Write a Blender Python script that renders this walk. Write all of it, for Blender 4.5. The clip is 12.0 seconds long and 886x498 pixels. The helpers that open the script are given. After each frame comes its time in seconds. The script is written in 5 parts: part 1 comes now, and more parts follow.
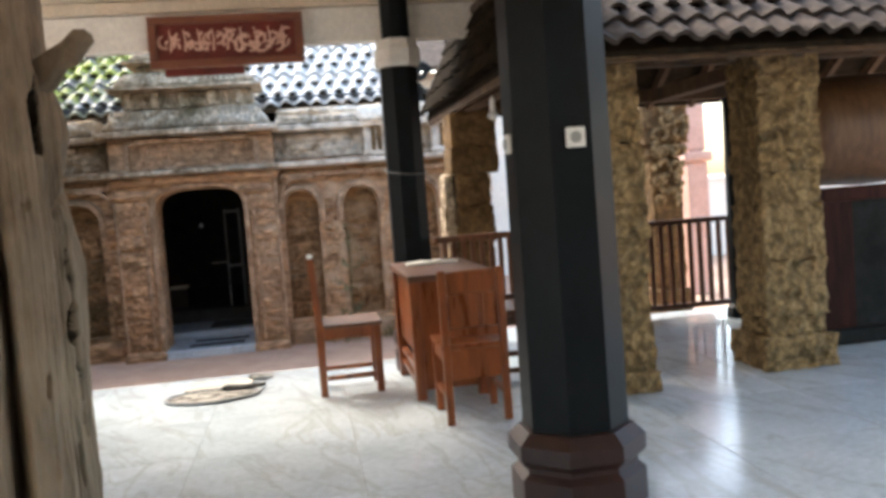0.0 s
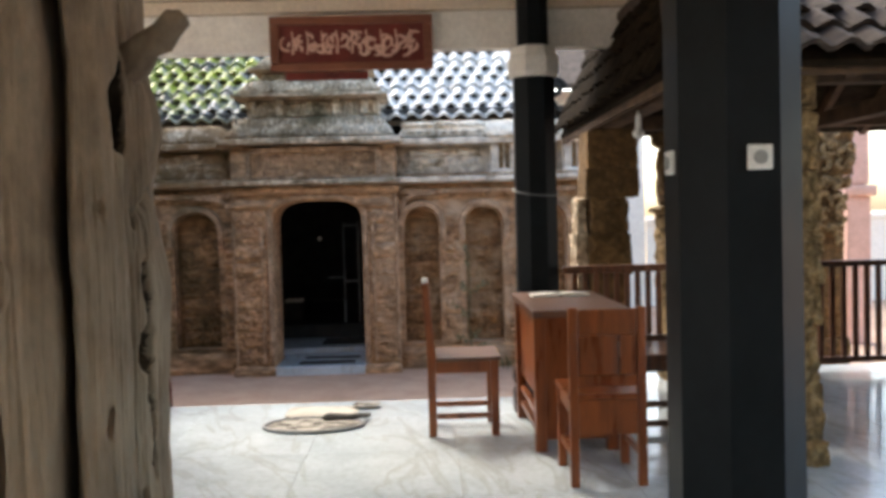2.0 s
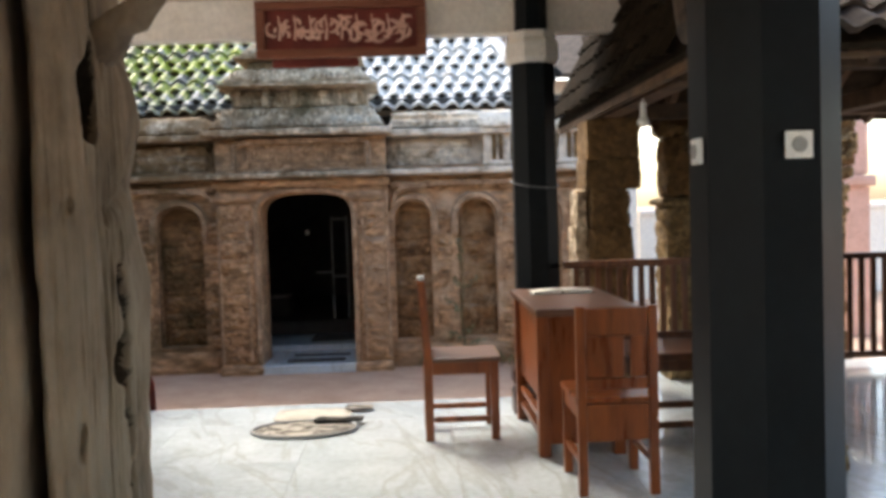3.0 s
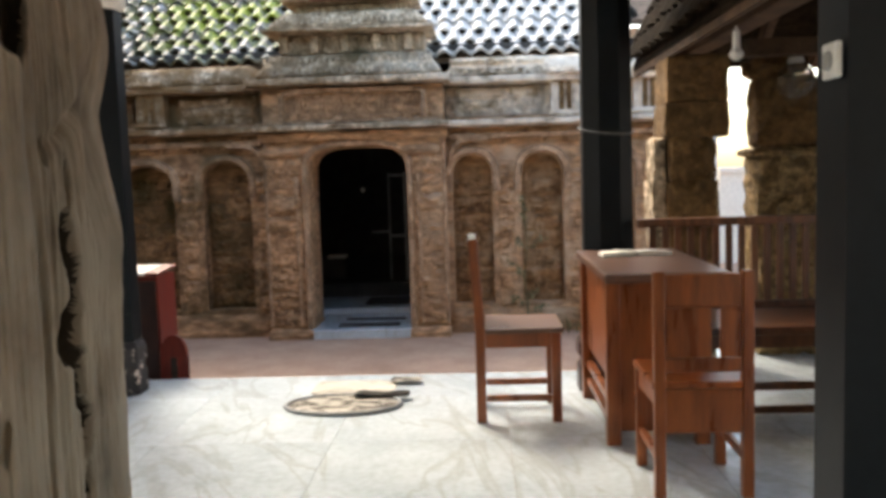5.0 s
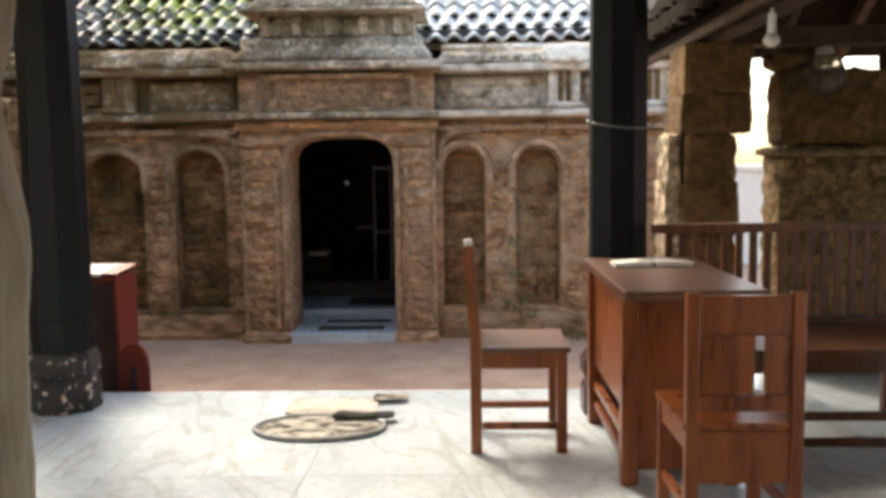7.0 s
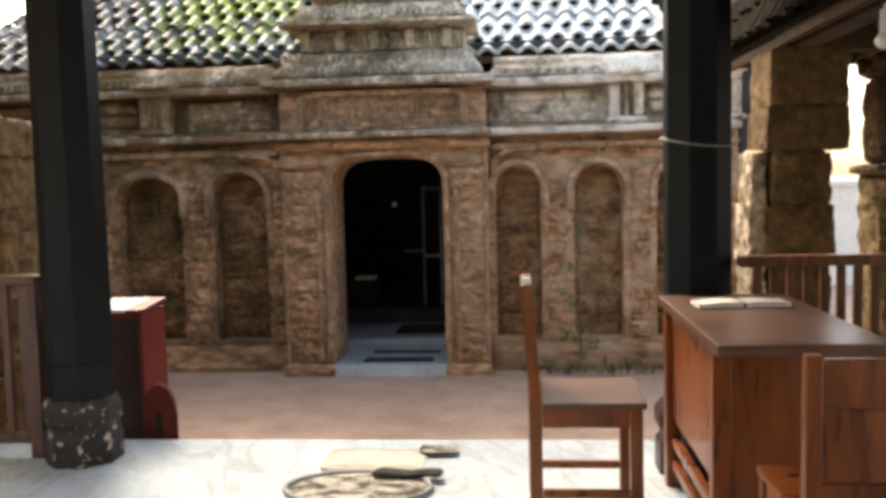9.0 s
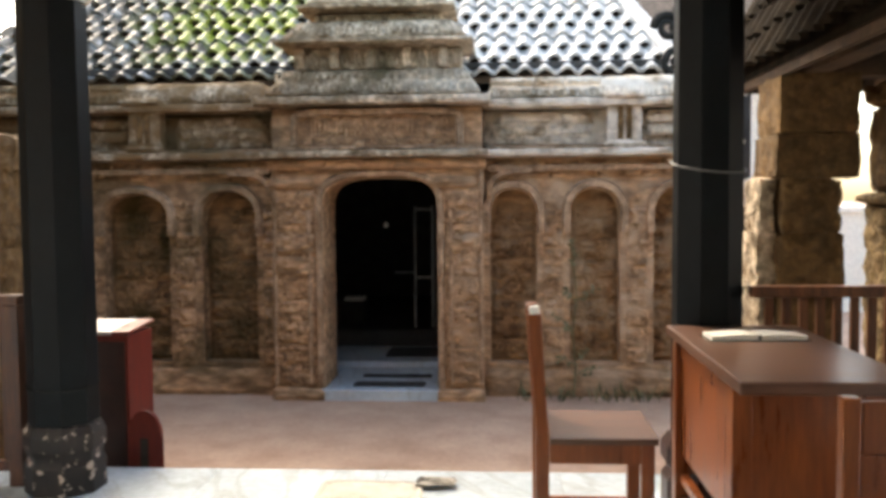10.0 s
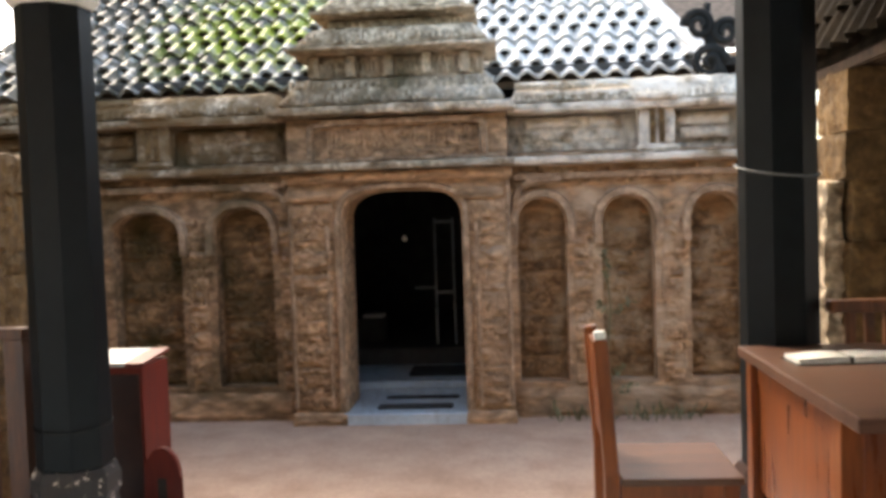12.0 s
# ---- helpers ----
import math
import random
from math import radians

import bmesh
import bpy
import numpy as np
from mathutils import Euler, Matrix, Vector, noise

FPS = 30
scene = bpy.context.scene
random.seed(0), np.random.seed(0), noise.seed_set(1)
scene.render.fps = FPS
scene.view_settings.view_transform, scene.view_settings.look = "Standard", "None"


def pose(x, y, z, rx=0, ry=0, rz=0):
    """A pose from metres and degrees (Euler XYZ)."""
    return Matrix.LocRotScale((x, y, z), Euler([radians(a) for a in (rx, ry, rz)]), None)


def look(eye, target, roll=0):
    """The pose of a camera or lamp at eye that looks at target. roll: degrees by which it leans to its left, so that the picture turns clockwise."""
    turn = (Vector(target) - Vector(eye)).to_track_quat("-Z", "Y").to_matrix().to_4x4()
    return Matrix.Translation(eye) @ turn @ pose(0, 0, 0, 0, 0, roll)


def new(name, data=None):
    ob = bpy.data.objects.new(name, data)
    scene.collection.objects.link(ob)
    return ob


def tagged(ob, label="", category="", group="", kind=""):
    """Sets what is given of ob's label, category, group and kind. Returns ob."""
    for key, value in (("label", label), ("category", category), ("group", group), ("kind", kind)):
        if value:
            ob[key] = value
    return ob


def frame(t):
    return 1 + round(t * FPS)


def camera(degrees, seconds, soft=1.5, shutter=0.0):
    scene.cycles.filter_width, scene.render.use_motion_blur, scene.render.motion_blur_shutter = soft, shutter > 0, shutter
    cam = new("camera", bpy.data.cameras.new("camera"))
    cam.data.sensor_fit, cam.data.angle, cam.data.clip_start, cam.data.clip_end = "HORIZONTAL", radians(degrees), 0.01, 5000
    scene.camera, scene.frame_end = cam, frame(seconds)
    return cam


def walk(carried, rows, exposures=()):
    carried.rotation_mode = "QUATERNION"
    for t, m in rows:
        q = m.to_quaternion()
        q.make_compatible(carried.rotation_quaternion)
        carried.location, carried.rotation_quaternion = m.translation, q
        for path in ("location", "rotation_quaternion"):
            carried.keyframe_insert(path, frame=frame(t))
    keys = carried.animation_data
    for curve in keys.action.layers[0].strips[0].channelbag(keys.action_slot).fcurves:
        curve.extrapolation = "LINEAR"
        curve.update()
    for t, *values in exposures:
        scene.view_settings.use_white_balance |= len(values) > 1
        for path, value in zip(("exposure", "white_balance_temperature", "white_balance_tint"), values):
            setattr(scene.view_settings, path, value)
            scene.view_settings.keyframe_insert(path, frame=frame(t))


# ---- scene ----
cam = camera(53.8, 12.0, soft=3.8)
PATH = [
    (0, (0.229, -0.609, 1.237), (0.541, 1.362, 1.103), -4.3),
    (0.5, (0.251, -0.431, 1.25), (0.518, 1.547, 1.116), -4.1),
    (1, (0.244, -0.315, 1.261), (0.399, 1.678, 1.18), -2.1),
    (1.5, (0.252, -0.184, 1.263), (0.318, 1.813, 1.175), -1.8),
    (2, (0.258, -0.049, 1.244), (0.3, 1.949, 1.171), -1.5),
    (2.5, (0.228, 0.073, 1.25), (0.278, 2.071, 1.184), -1.5),
    (3, (0.208, 0.191, 1.254), (0.281, 2.188, 1.162), -1.8),
    (5, (0.299, 0.79, 1.192), (0.21, 2.78, 1.017), -1.8),
    (5.5, (0.29, 0.901, 1.202), (0.199, 2.891, 1.022), -0.7),
    (6, (0.273, 1.03, 1.188), (0.2, 3.021, 1.013), -0.6),
    (6.5, (0.249, 1.146, 1.21), (0.208, 3.136, 1.015), -0.5),
    (8.5, (0.241, 1.715, 1.205), (0.088, 3.701, 1.034), -1.9),
    (9, (0.23, 1.773, 1.249), (0.057, 3.76, 1.093), -1.4),
    (9.5, (0.198, 1.831, 1.258), (0.062, 3.822, 1.125), -0.6),
    (10, (0.146, 1.892, 1.264), (0.01, 3.884, 1.152), -0.5),
    (10.5, (0.09, 1.997, 1.265), (-0.044, 3.99, 1.158), -1.1),
    (11, (0.053, 2.083, 1.264), (-0.075, 4.077, 1.167), -1.4),
    (11.5, (0.009, 2.128, 1.278), (-0.109, 4.122, 1.176), -1.9),
    (12, (-0.014, 2.202, 1.282), (-0.164, 4.194, 1.193), -1.9),
]
walk(cam, [(t, look(eye, target, roll)) for t, eye, target, roll in PATH], [(0.0, 2.6, 7000, 8), (0.5, 2.6, 7000, 8), (1.5, 2.32, 7000, 8), (2.5, 2.27, 7050, 8), (5.0, 2.36, 7350, 8), (6.5, 2.36, 7450, 8), (8.5, 2.36, 7700, 8), (10.0, 2.4, 7700, 8), (12.0, 2.5, 7450, 8)])

# ---- light ----
SUN_EL, SUN_AZ = 44.0, -28.0          # degrees above the horizon; from straight ahead (+y) towards +x
world = bpy.data.worlds.new("sky")
scene.world = world
world.use_nodes = True
sky = world.node_tree.nodes.new("ShaderNodeTexSky")
sky.sky_type, sky.sun_disc = "NISHITA", False
sky.sun_elevation, sky.sun_rotation = radians(SUN_EL), radians(SUN_AZ)
sky.dust_density = 3.0
background = world.node_tree.nodes["Background"]
background.inputs["Strength"].default_value = 0.15
world.node_tree.links.new(sky.outputs["Color"], background.inputs["Color"])
sun = new("sun", bpy.data.lights.new("sun", "SUN"))
sun.data.energy, sun.data.angle, sun.data.color = 0.4, radians(9), (1.0, 0.98, 0.95)
sun_from = Vector((math.sin(radians(SUN_AZ)) * math.cos(radians(SUN_EL)), math.cos(radians(SUN_AZ)) * math.cos(radians(SUN_EL)), math.sin(radians(SUN_EL))))
sun.matrix_world = look(sun_from * 40, (0, 0, 0))

# ---- materials ----


def material(name, dark, light, rough=0.7, scale=6.0, fine=60.0, bump=0.3, depth=0.01, stretch=(1, 1, 1), vary=0.12, metal=0.0, relief=0.0, relief_scale=14.0, spread=(0.35, 0.65), sheen=0.4, crevice_shade=0.0, grit=0.5):
    """A surface of two tones, mottled at two scales, with fine relief; vary: how far pieces differ from one another."""
    m = bpy.data.materials.new(name)
    m.use_nodes = True
    n, l = m.node_tree.nodes, m.node_tree.links
    shader = n["Principled BSDF"]
    place = n.new("ShaderNodeTexCoord")
    stretching = n.new("ShaderNodeMapping")
    stretching.inputs["Scale"].default_value = stretch
    l.new(place.outputs["Object"], stretching.inputs["Vector"])
    info = n.new("ShaderNodeObjectInfo")
    shift = n.new("ShaderNodeVectorMath")
    shift.operation = "MULTIPLY_ADD"
    l.new(info.outputs["Random"], shift.inputs[0])
    shift.inputs[1].default_value = (37.0, 53.0, 71.0)
    l.new(stretching.outputs["Vector"], shift.inputs[2])
    coarse = n.new("ShaderNodeTexNoise")
    coarse.inputs["Scale"].default_value, coarse.inputs["Detail"].default_value, coarse.inputs["Roughness"].default_value = scale, 6.0, 0.65
    grain = n.new("ShaderNodeTexNoise")
    grain.inputs["Scale"].default_value, grain.inputs["Detail"].default_value = fine, 4.0
    for node in (coarse, grain):
        l.new(shift.outputs["Vector"], node.inputs["Vector"])
    ramp = n.new("ShaderNodeMapRange")
    ramp.inputs["From Min"].default_value, ramp.inputs["From Max"].default_value = spread
    l.new(coarse.outputs["Fac"], ramp.inputs["Value"])
    mix = n.new("ShaderNodeMix")
    mix.data_type = "RGBA"
    mix.inputs["A"].default_value, mix.inputs["B"].default_value = (*dark, 1), (*light, 1)
    l.new(ramp.outputs["Result"], mix.inputs["Factor"])
    tone = n.new("ShaderNodeHueSaturation")
    value = n.new("ShaderNodeMath")
    value.operation = "MULTIPLY_ADD"
    l.new(grain.outputs["Fac"], value.inputs[0])
    value.inputs[1].default_value, value.inputs[2].default_value = grit, 1.0 - 0.5 * grit
    piece = n.new("ShaderNodeMath")
    piece.operation = "MULTIPLY_ADD"
    l.new(info.outputs["Random"], piece.inputs[0])
    piece.inputs[1].default_value = vary
    l.new(value.outputs["Value"], piece.inputs[2])
    l.new(piece.outputs["Value"], tone.inputs["Value"])
    l.new(mix.outputs["Result"], tone.inputs["Color"])
    l.new(tone.outputs["Color"], shader.inputs["Base Color"])
    gloss = n.new("ShaderNodeMapRange")
    gloss.inputs["To Min"].default_value, gloss.inputs["To Max"].default_value = max(rough - 0.12, 0.02), min(rough + 0.12, 1)
    l.new(coarse.outputs["Fac"], gloss.inputs["Value"])
    l.new(gloss.outputs["Result"], shader.inputs["Roughness"])
    shader.inputs["Metallic"].default_value = metal
    shader.inputs["Specular IOR Level"].default_value = sheen
    height = n.new("ShaderNodeMath")
    height.operation = "MULTIPLY_ADD"
    l.new(grain.outputs["Fac"], height.inputs[0])
    height.inputs[1].default_value = 0.35
    l.new(coarse.outputs["Fac"], height.inputs[2])
    out = height.outputs["Value"]
    if relief:
        cells = n.new("ShaderNodeTexVoronoi")
        cells.feature = "SMOOTH_F1"
        cells.inputs["Scale"].default_value = relief_scale
        warp = n.new("ShaderNodeMix")
        warp.data_type = "RGBA"
        warp.inputs["Factor"].default_value = 0.12
        l.new(shift.outputs["Vector"], warp.inputs["A"])
        l.new(coarse.outputs["Color"], warp.inputs["B"])
        l.new(warp.outputs["Result"], cells.inputs["Vector"])
        carve = n.new("ShaderNodeMath")
        carve.operation = "MULTIPLY_ADD"
        l.new(cells.outputs["Distance"], carve.inputs[0])
        carve.inputs[1].default_value = -relief
        l.new(out, carve.inputs[2])
        out = carve.outputs["Value"]
        # crevices darkened and high spots lightened: relief shading put into the colour
        crevice_tone = n.new("ShaderNodeMapRange")
        crevice_tone.inputs["From Min"].default_value, crevice_tone.inputs["From Max"].default_value = 0.25, 0.62
        crevice_tone.inputs["To Min"].default_value, crevice_tone.inputs["To Max"].default_value = 1.0 + 0.25 * crevice_shade, 1.0 - crevice_shade
        l.new(cells.outputs["Distance"], crevice_tone.inputs["Value"])
        crevice_value = n.new("ShaderNodeMath")
        crevice_value.operation = "MULTIPLY"
        l.new(piece.outputs["Value"], crevice_value.inputs[0])
        l.new(crevice_tone.outputs["Result"], crevice_value.inputs[1])
        l.new(crevice_value.outputs["Value"], tone.inputs["Value"])
    bumps = n.new("ShaderNodeBump")
    bumps.inputs["Strength"].default_value, bumps.inputs["Distance"].default_value = bump, depth
    l.new(out, bumps.inputs["Height"])
    l.new(bumps.outputs["Normal"], shader.inputs["Normal"])
    return m


def marble_material():
    """White polished marble with grey diagonal veins."""
    m = material("marble", (0.48, 0.55, 0.59), (0.57, 0.65, 0.69), rough=0.15, scale=2.5, fine=30, bump=0.02, depth=0.002, vary=0.06)
    n, l = m.node_tree.nodes, m.node_tree.links
    shader = n["Principled BSDF"]
    shift = [x for x in n if x.bl_idname == "ShaderNodeVectorMath"][0]
    tone = [x for x in n if x.bl_idname == "ShaderNodeHueSaturation"][0]
    turn = n.new("ShaderNodeMapping")
    turn.inputs["Rotation"].default_value = (0, 0, radians(35))
    turn.inputs["Scale"].default_value = (0.6, 2.4, 1.0)
    info = [x for x in n if x.bl_idname == "ShaderNodeObjectInfo"][0]
    angle = n.new("ShaderNodeMath")
    angle.operation = "MULTIPLY_ADD"
    l.new(info.outputs["Random"], angle.inputs[0])
    angle.inputs[1].default_value, angle.inputs[2].default_value = 0.5, -2.1
    spin = n.new("ShaderNodeVectorRotate")
    spin.rotation_type = "Z_AXIS"
    l.new(shift.outputs["Vector"], spin.inputs["Vector"])
    l.new(angle.outputs["Value"], spin.inputs["Angle"])
    l.new(spin.outputs["Vector"], turn.inputs["Vector"])
    vein = n.new("ShaderNodeTexNoise")
    vein.inputs["Scale"].default_value, vein.inputs["Detail"].default_value, vein.inputs["Distortion"].default_value = 1.3, 5.0, 0.9
    l.new(turn.outputs["Vector"], vein.inputs["Vector"])
    band = n.new("ShaderNodeMath")
    band.operation = "SUBTRACT"
    l.new(vein.outputs["Fac"], band.inputs[0])
    band.inputs[1].default_value = 0.5
    far = n.new("ShaderNodeMath")
    far.operation = "ABSOLUTE"
    l.new(band.outputs["Value"], far.inputs[0])
    near = n.new("ShaderNodeMapRange")
    near.inputs["From Min"].default_value, near.inputs["From Max"].default_value = 0.0, 0.035
    near.inputs["To Min"].default_value, near.inputs["To Max"].default_value = 0.4, 0.0
    l.new(far.outputs["Value"], near.inputs["Value"])
    mix = n.new("ShaderNodeMix")
    mix.data_type = "RGBA"
    l.new(near.outputs["Result"], mix.inputs["Factor"])
    l.new(tone.outputs["Color"], mix.inputs["A"])
    mix.inputs["B"].default_value = (0.34, 0.34, 0.31, 1)
    l.new(mix.outputs["Result"], shader.inputs["Base Color"])
    return m


def stain_and_light_on(m, colour, scale, low, high, centre=None, reach=1.0):
    """Adds patches of a colour to a material: growth, flaking, painted light and shade."""
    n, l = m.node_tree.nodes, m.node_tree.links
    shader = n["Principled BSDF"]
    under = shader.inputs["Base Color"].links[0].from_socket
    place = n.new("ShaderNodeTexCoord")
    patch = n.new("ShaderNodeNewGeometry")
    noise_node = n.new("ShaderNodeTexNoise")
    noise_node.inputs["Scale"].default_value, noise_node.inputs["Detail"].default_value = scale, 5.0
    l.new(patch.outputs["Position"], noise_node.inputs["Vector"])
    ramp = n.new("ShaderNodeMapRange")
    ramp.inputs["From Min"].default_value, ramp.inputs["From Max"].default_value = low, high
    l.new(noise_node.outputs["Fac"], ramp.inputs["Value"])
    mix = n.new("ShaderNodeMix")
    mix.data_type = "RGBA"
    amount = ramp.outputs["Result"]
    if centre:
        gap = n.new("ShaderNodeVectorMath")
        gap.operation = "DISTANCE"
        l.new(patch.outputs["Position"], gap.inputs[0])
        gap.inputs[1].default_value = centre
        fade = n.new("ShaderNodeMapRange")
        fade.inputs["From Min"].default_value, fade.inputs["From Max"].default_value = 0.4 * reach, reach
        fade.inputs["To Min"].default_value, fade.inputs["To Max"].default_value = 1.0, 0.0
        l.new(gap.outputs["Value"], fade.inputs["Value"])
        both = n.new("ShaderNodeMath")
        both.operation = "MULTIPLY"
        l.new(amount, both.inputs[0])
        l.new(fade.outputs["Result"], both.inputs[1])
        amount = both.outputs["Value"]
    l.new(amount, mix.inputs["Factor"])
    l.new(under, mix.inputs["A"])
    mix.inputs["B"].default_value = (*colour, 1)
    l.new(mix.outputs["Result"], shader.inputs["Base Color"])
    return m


MARBLE = marble_material()
GROUT = material("grout", (0.35, 0.35, 0.34), (0.5, 0.5, 0.48), rough=0.8)
EARTH = material("court_paving", (0.39, 0.25, 0.172), (0.53, 0.367, 0.265), rough=0.85, scale=2.2, fine=40, bump=0.2, depth=0.006)
STONE = material("carved_stone", (0.225, 0.125, 0.066), (0.56, 0.36, 0.212), rough=0.92, sheen=0.2, scale=6, fine=32, bump=0.9, depth=0.022, stretch=(0.65, 1, 1.5), relief=0.7, relief_scale=17, crevice_shade=0.45, vary=0.5, grit=1.1, spread=(0.24, 0.76))
# browner niche stone, darkened further to paint in the recess shade
NICHE = material("shaded_niche_stone", (0.14, 0.076, 0.036), (0.345, 0.207, 0.108), rough=0.92, sheen=0.2, scale=6, fine=32, bump=0.9, depth=0.02, stretch=(0.65, 1, 1.5), relief=0.7, relief_scale=16, crevice_shade=0.42, vary=0.5, grit=1.1, spread=(0.24, 0.76))
PALE_STONE = material("weathered_stone", (0.23, 0.16, 0.095), (0.76, 0.62, 0.45), rough=0.9, sheen=0.2, scale=9, fine=40, bump=0.9, depth=0.02, relief=0.7, relief_scale=22, crevice_shade=0.5, grit=1.3)
TAN_STONE = material("tan_stone", (0.24, 0.145, 0.083), (0.58, 0.4, 0.26), rough=0.9, sheen=0.2, scale=7, fine=36, bump=0.8, depth=0.016, relief=0.5, relief_scale=22, crevice_shade=0.25, grit=0.9)
GOLD_STONE = material("ochre_carved_stone", (0.17, 0.106, 0.042), (0.47, 0.32, 0.155), rough=0.85, sheen=0.3, scale=12, fine=44, bump=0.9, depth=0.03, relief=0.9, relief_scale=26, crevice_shade=0.5, spread=(0.25, 0.75), grit=1.0)
TILE_GLAZE = material("roof_tile_grey", (0.33, 0.32, 0.3), (0.7, 0.68, 0.64), rough=0.6, sheen=0.3, scale=8, fine=50, bump=0.2, depth=0.006, vary=0.25)
TILE_CLAY = material("roof_tile_clay", (0.03, 0.022, 0.017), (0.085, 0.064, 0.05), rough=0.85, sheen=0.2, scale=10, fine=60, bump=0.4, depth=0.006, vary=0.35)
BLACK_PAINT = material("black_paint", (0.0038, 0.0052, 0.0062), (0.0075, 0.0098, 0.0115), rough=0.45, scale=3, fine=30, bump=0.05, depth=0.003, sheen=0.14)
BASE_WOOD = material("dark_red_wood", (0.02, 0.008, 0.0065), (0.042, 0.016, 0.012), rough=0.4, scale=6, fine=50, bump=0.15, depth=0.004)
TEAK = material("varnished_teak", (0.12, 0.029, 0.008), (0.25, 0.07, 0.018), rough=0.3, sheen=0.45, scale=4, fine=34, bump=0.1, depth=0.003, stretch=(4, 4, 0.5), vary=0.2)
DARK_TEAK = material("dark_teak", (0.045, 0.015, 0.007), (0.11, 0.038, 0.015), rough=0.36, scale=5, fine=40, bump=0.15, depth=0.003, stretch=(5, 5, 0.6))
CLOTH = material("faded_cloth", (0.42, 0.4, 0.34), (0.54, 0.52, 0.45), rough=0.95, scale=12, fine=120, bump=0.4, depth=0.004)
GREY_TEAK = material("worn_teak_top", (0.075, 0.034, 0.022), (0.15, 0.078, 0.052), rough=0.34, scale=5, fine=40, bump=0.12, depth=0.003, stretch=(0.6, 5, 5))
RED_WOOD = material("red_brown_wood", (0.1, 0.011, 0.006), (0.17, 0.021, 0.011), rough=0.5, scale=5, fine=40, bump=0.12, depth=0.003, stretch=(5, 5, 0.6))
# ochre stone halved in tone: pavilion shade put into the colour
BROWN_STONE = material("shaded_ochre_stone", (0.1, 0.056, 0.02), (0.23, 0.135, 0.056), rough=0.85, sheen=0.3, scale=6, fine=44, bump=0.8, depth=0.015, relief=0.6, relief_scale=26, crevice_shade=0.3, grit=0.9)
TRUNK = material("weathered_trunk", (0.095, 0.066, 0.042), (0.3, 0.223, 0.152), rough=0.86, scale=2.6, fine=20, bump=0.7, depth=0.016, stretch=(1.8, 1.8, 0.8), spread=(0.3, 0.7), grit=0.6)
# rotted wood, darkened further to paint the shade inside the hollows
HOLLOW = material("rotted_shaded_wood", (0.022, 0.015, 0.01), (0.06, 0.042, 0.027), rough=0.95, sheen=0.1, scale=12, bump=0.6)
RAFTER = material("roof_timber", (0.05, 0.029, 0.016), (0.13, 0.077, 0.042), rough=0.85, scale=6, fine=40, bump=0.3, depth=0.005)
WHITE = material("white_paint", (0.66, 0.63, 0.57), (0.76, 0.73, 0.67), rough=0.6, scale=3, fine=40, bump=0.08, depth=0.003)
WHITEWASH = material("whitewash", (0.8, 0.74, 0.64), (0.87, 0.81, 0.71), rough=0.7, scale=2, fine=30, bump=0.1, depth=0.004)
CREAM = material("cream_paint", (0.6, 0.5, 0.38), (0.7, 0.6, 0.47), rough=0.6, scale=3, fine=40, bump=0.08, depth=0.003)
PAPER = material("paper", (0.74, 0.73, 0.68), (0.82, 0.81, 0.76), rough=0.7, bump=0.05)
PLASTIC = material("white_plastic", (0.72, 0.72, 0.68), (0.78, 0.78, 0.74), rough=0.4, bump=0.02)
SWITCH_GREY = material("grey_plastic", (0.3, 0.3, 0.28), (0.36, 0.36, 0.34), rough=0.4, bump=0.02)
SIGN_RED = material("sign_red", (0.1, 0.014, 0.01), (0.17, 0.026, 0.017), rough=0.45, bump=0.1)
SIGN_FRAME = material("sign_frame_wood", (0.14, 0.045, 0.024), (0.22, 0.08, 0.045), rough=0.5, stretch=(0.6, 5, 5), bump=0.2)
SIGN_LETTER = material("sign_lettering", (0.6, 0.35, 0.27), (0.7, 0.47, 0.38), rough=0.5)
MAT_WEAVE = material("mat_weave", (0.05, 0.043, 0.035), (0.42, 0.395, 0.34), rough=0.95, spread=(0.42, 0.56), scale=10, fine=110, bump=0.6, depth=0.01)
STAND_RED = material("dark_red_stain", (0.02, 0.006, 0.004), (0.05, 0.014, 0.009), rough=0.65, sheen=0.12, scale=5, fine=40, bump=0.1, depth=0.003, stretch=(5, 5, 0.6))
# dark teak lightened for slats and rail that catch the light
BENCH_WOOD = material("lit_bench_wood", (0.075, 0.028, 0.013), (0.18, 0.07, 0.03), rough=0.4, scale=5, fine=40, bump=0.15, depth=0.003, stretch=(5, 5, 0.6), vary=0.25)
MAT_DARK = material("mat_dark", (0.02, 0.018, 0.015), (0.05, 0.045, 0.04), rough=0.95, scale=20, fine=150, bump=0.5, depth=0.005)
WIRE = material("grey_wire", (0.16, 0.17, 0.17), (0.26, 0.27, 0.27), rough=0.5)
DRY = material("dry_weed", (0.11, 0.11, 0.055), (0.26, 0.25, 0.14), rough=0.8, bump=0.2)
IRON = material("dark_iron", (0.012, 0.012, 0.011), (0.03, 0.03, 0.028), rough=0.8, sheen=0.1)
# near-black tile copy; shade of side slope and underside is in the colour
SIDE_TILE = material("shaded_roof_tile", (0.011, 0.008, 0.005), (0.028, 0.02, 0.013), rough=0.95, sheen=0.05, scale=10, fine=60, bump=0.4, depth=0.006, vary=0.25)
ENAMEL = material("greyed_enamel", (0.36, 0.34, 0.32), (0.5, 0.47, 0.44), rough=0.55, bump=0.05)
# near-black: the darkness of unlit rooms is put into the colour
DARK_ROOM = material("unlit_room_dark", (0.03, 0.028, 0.025), (0.06, 0.055, 0.05), rough=0.9)
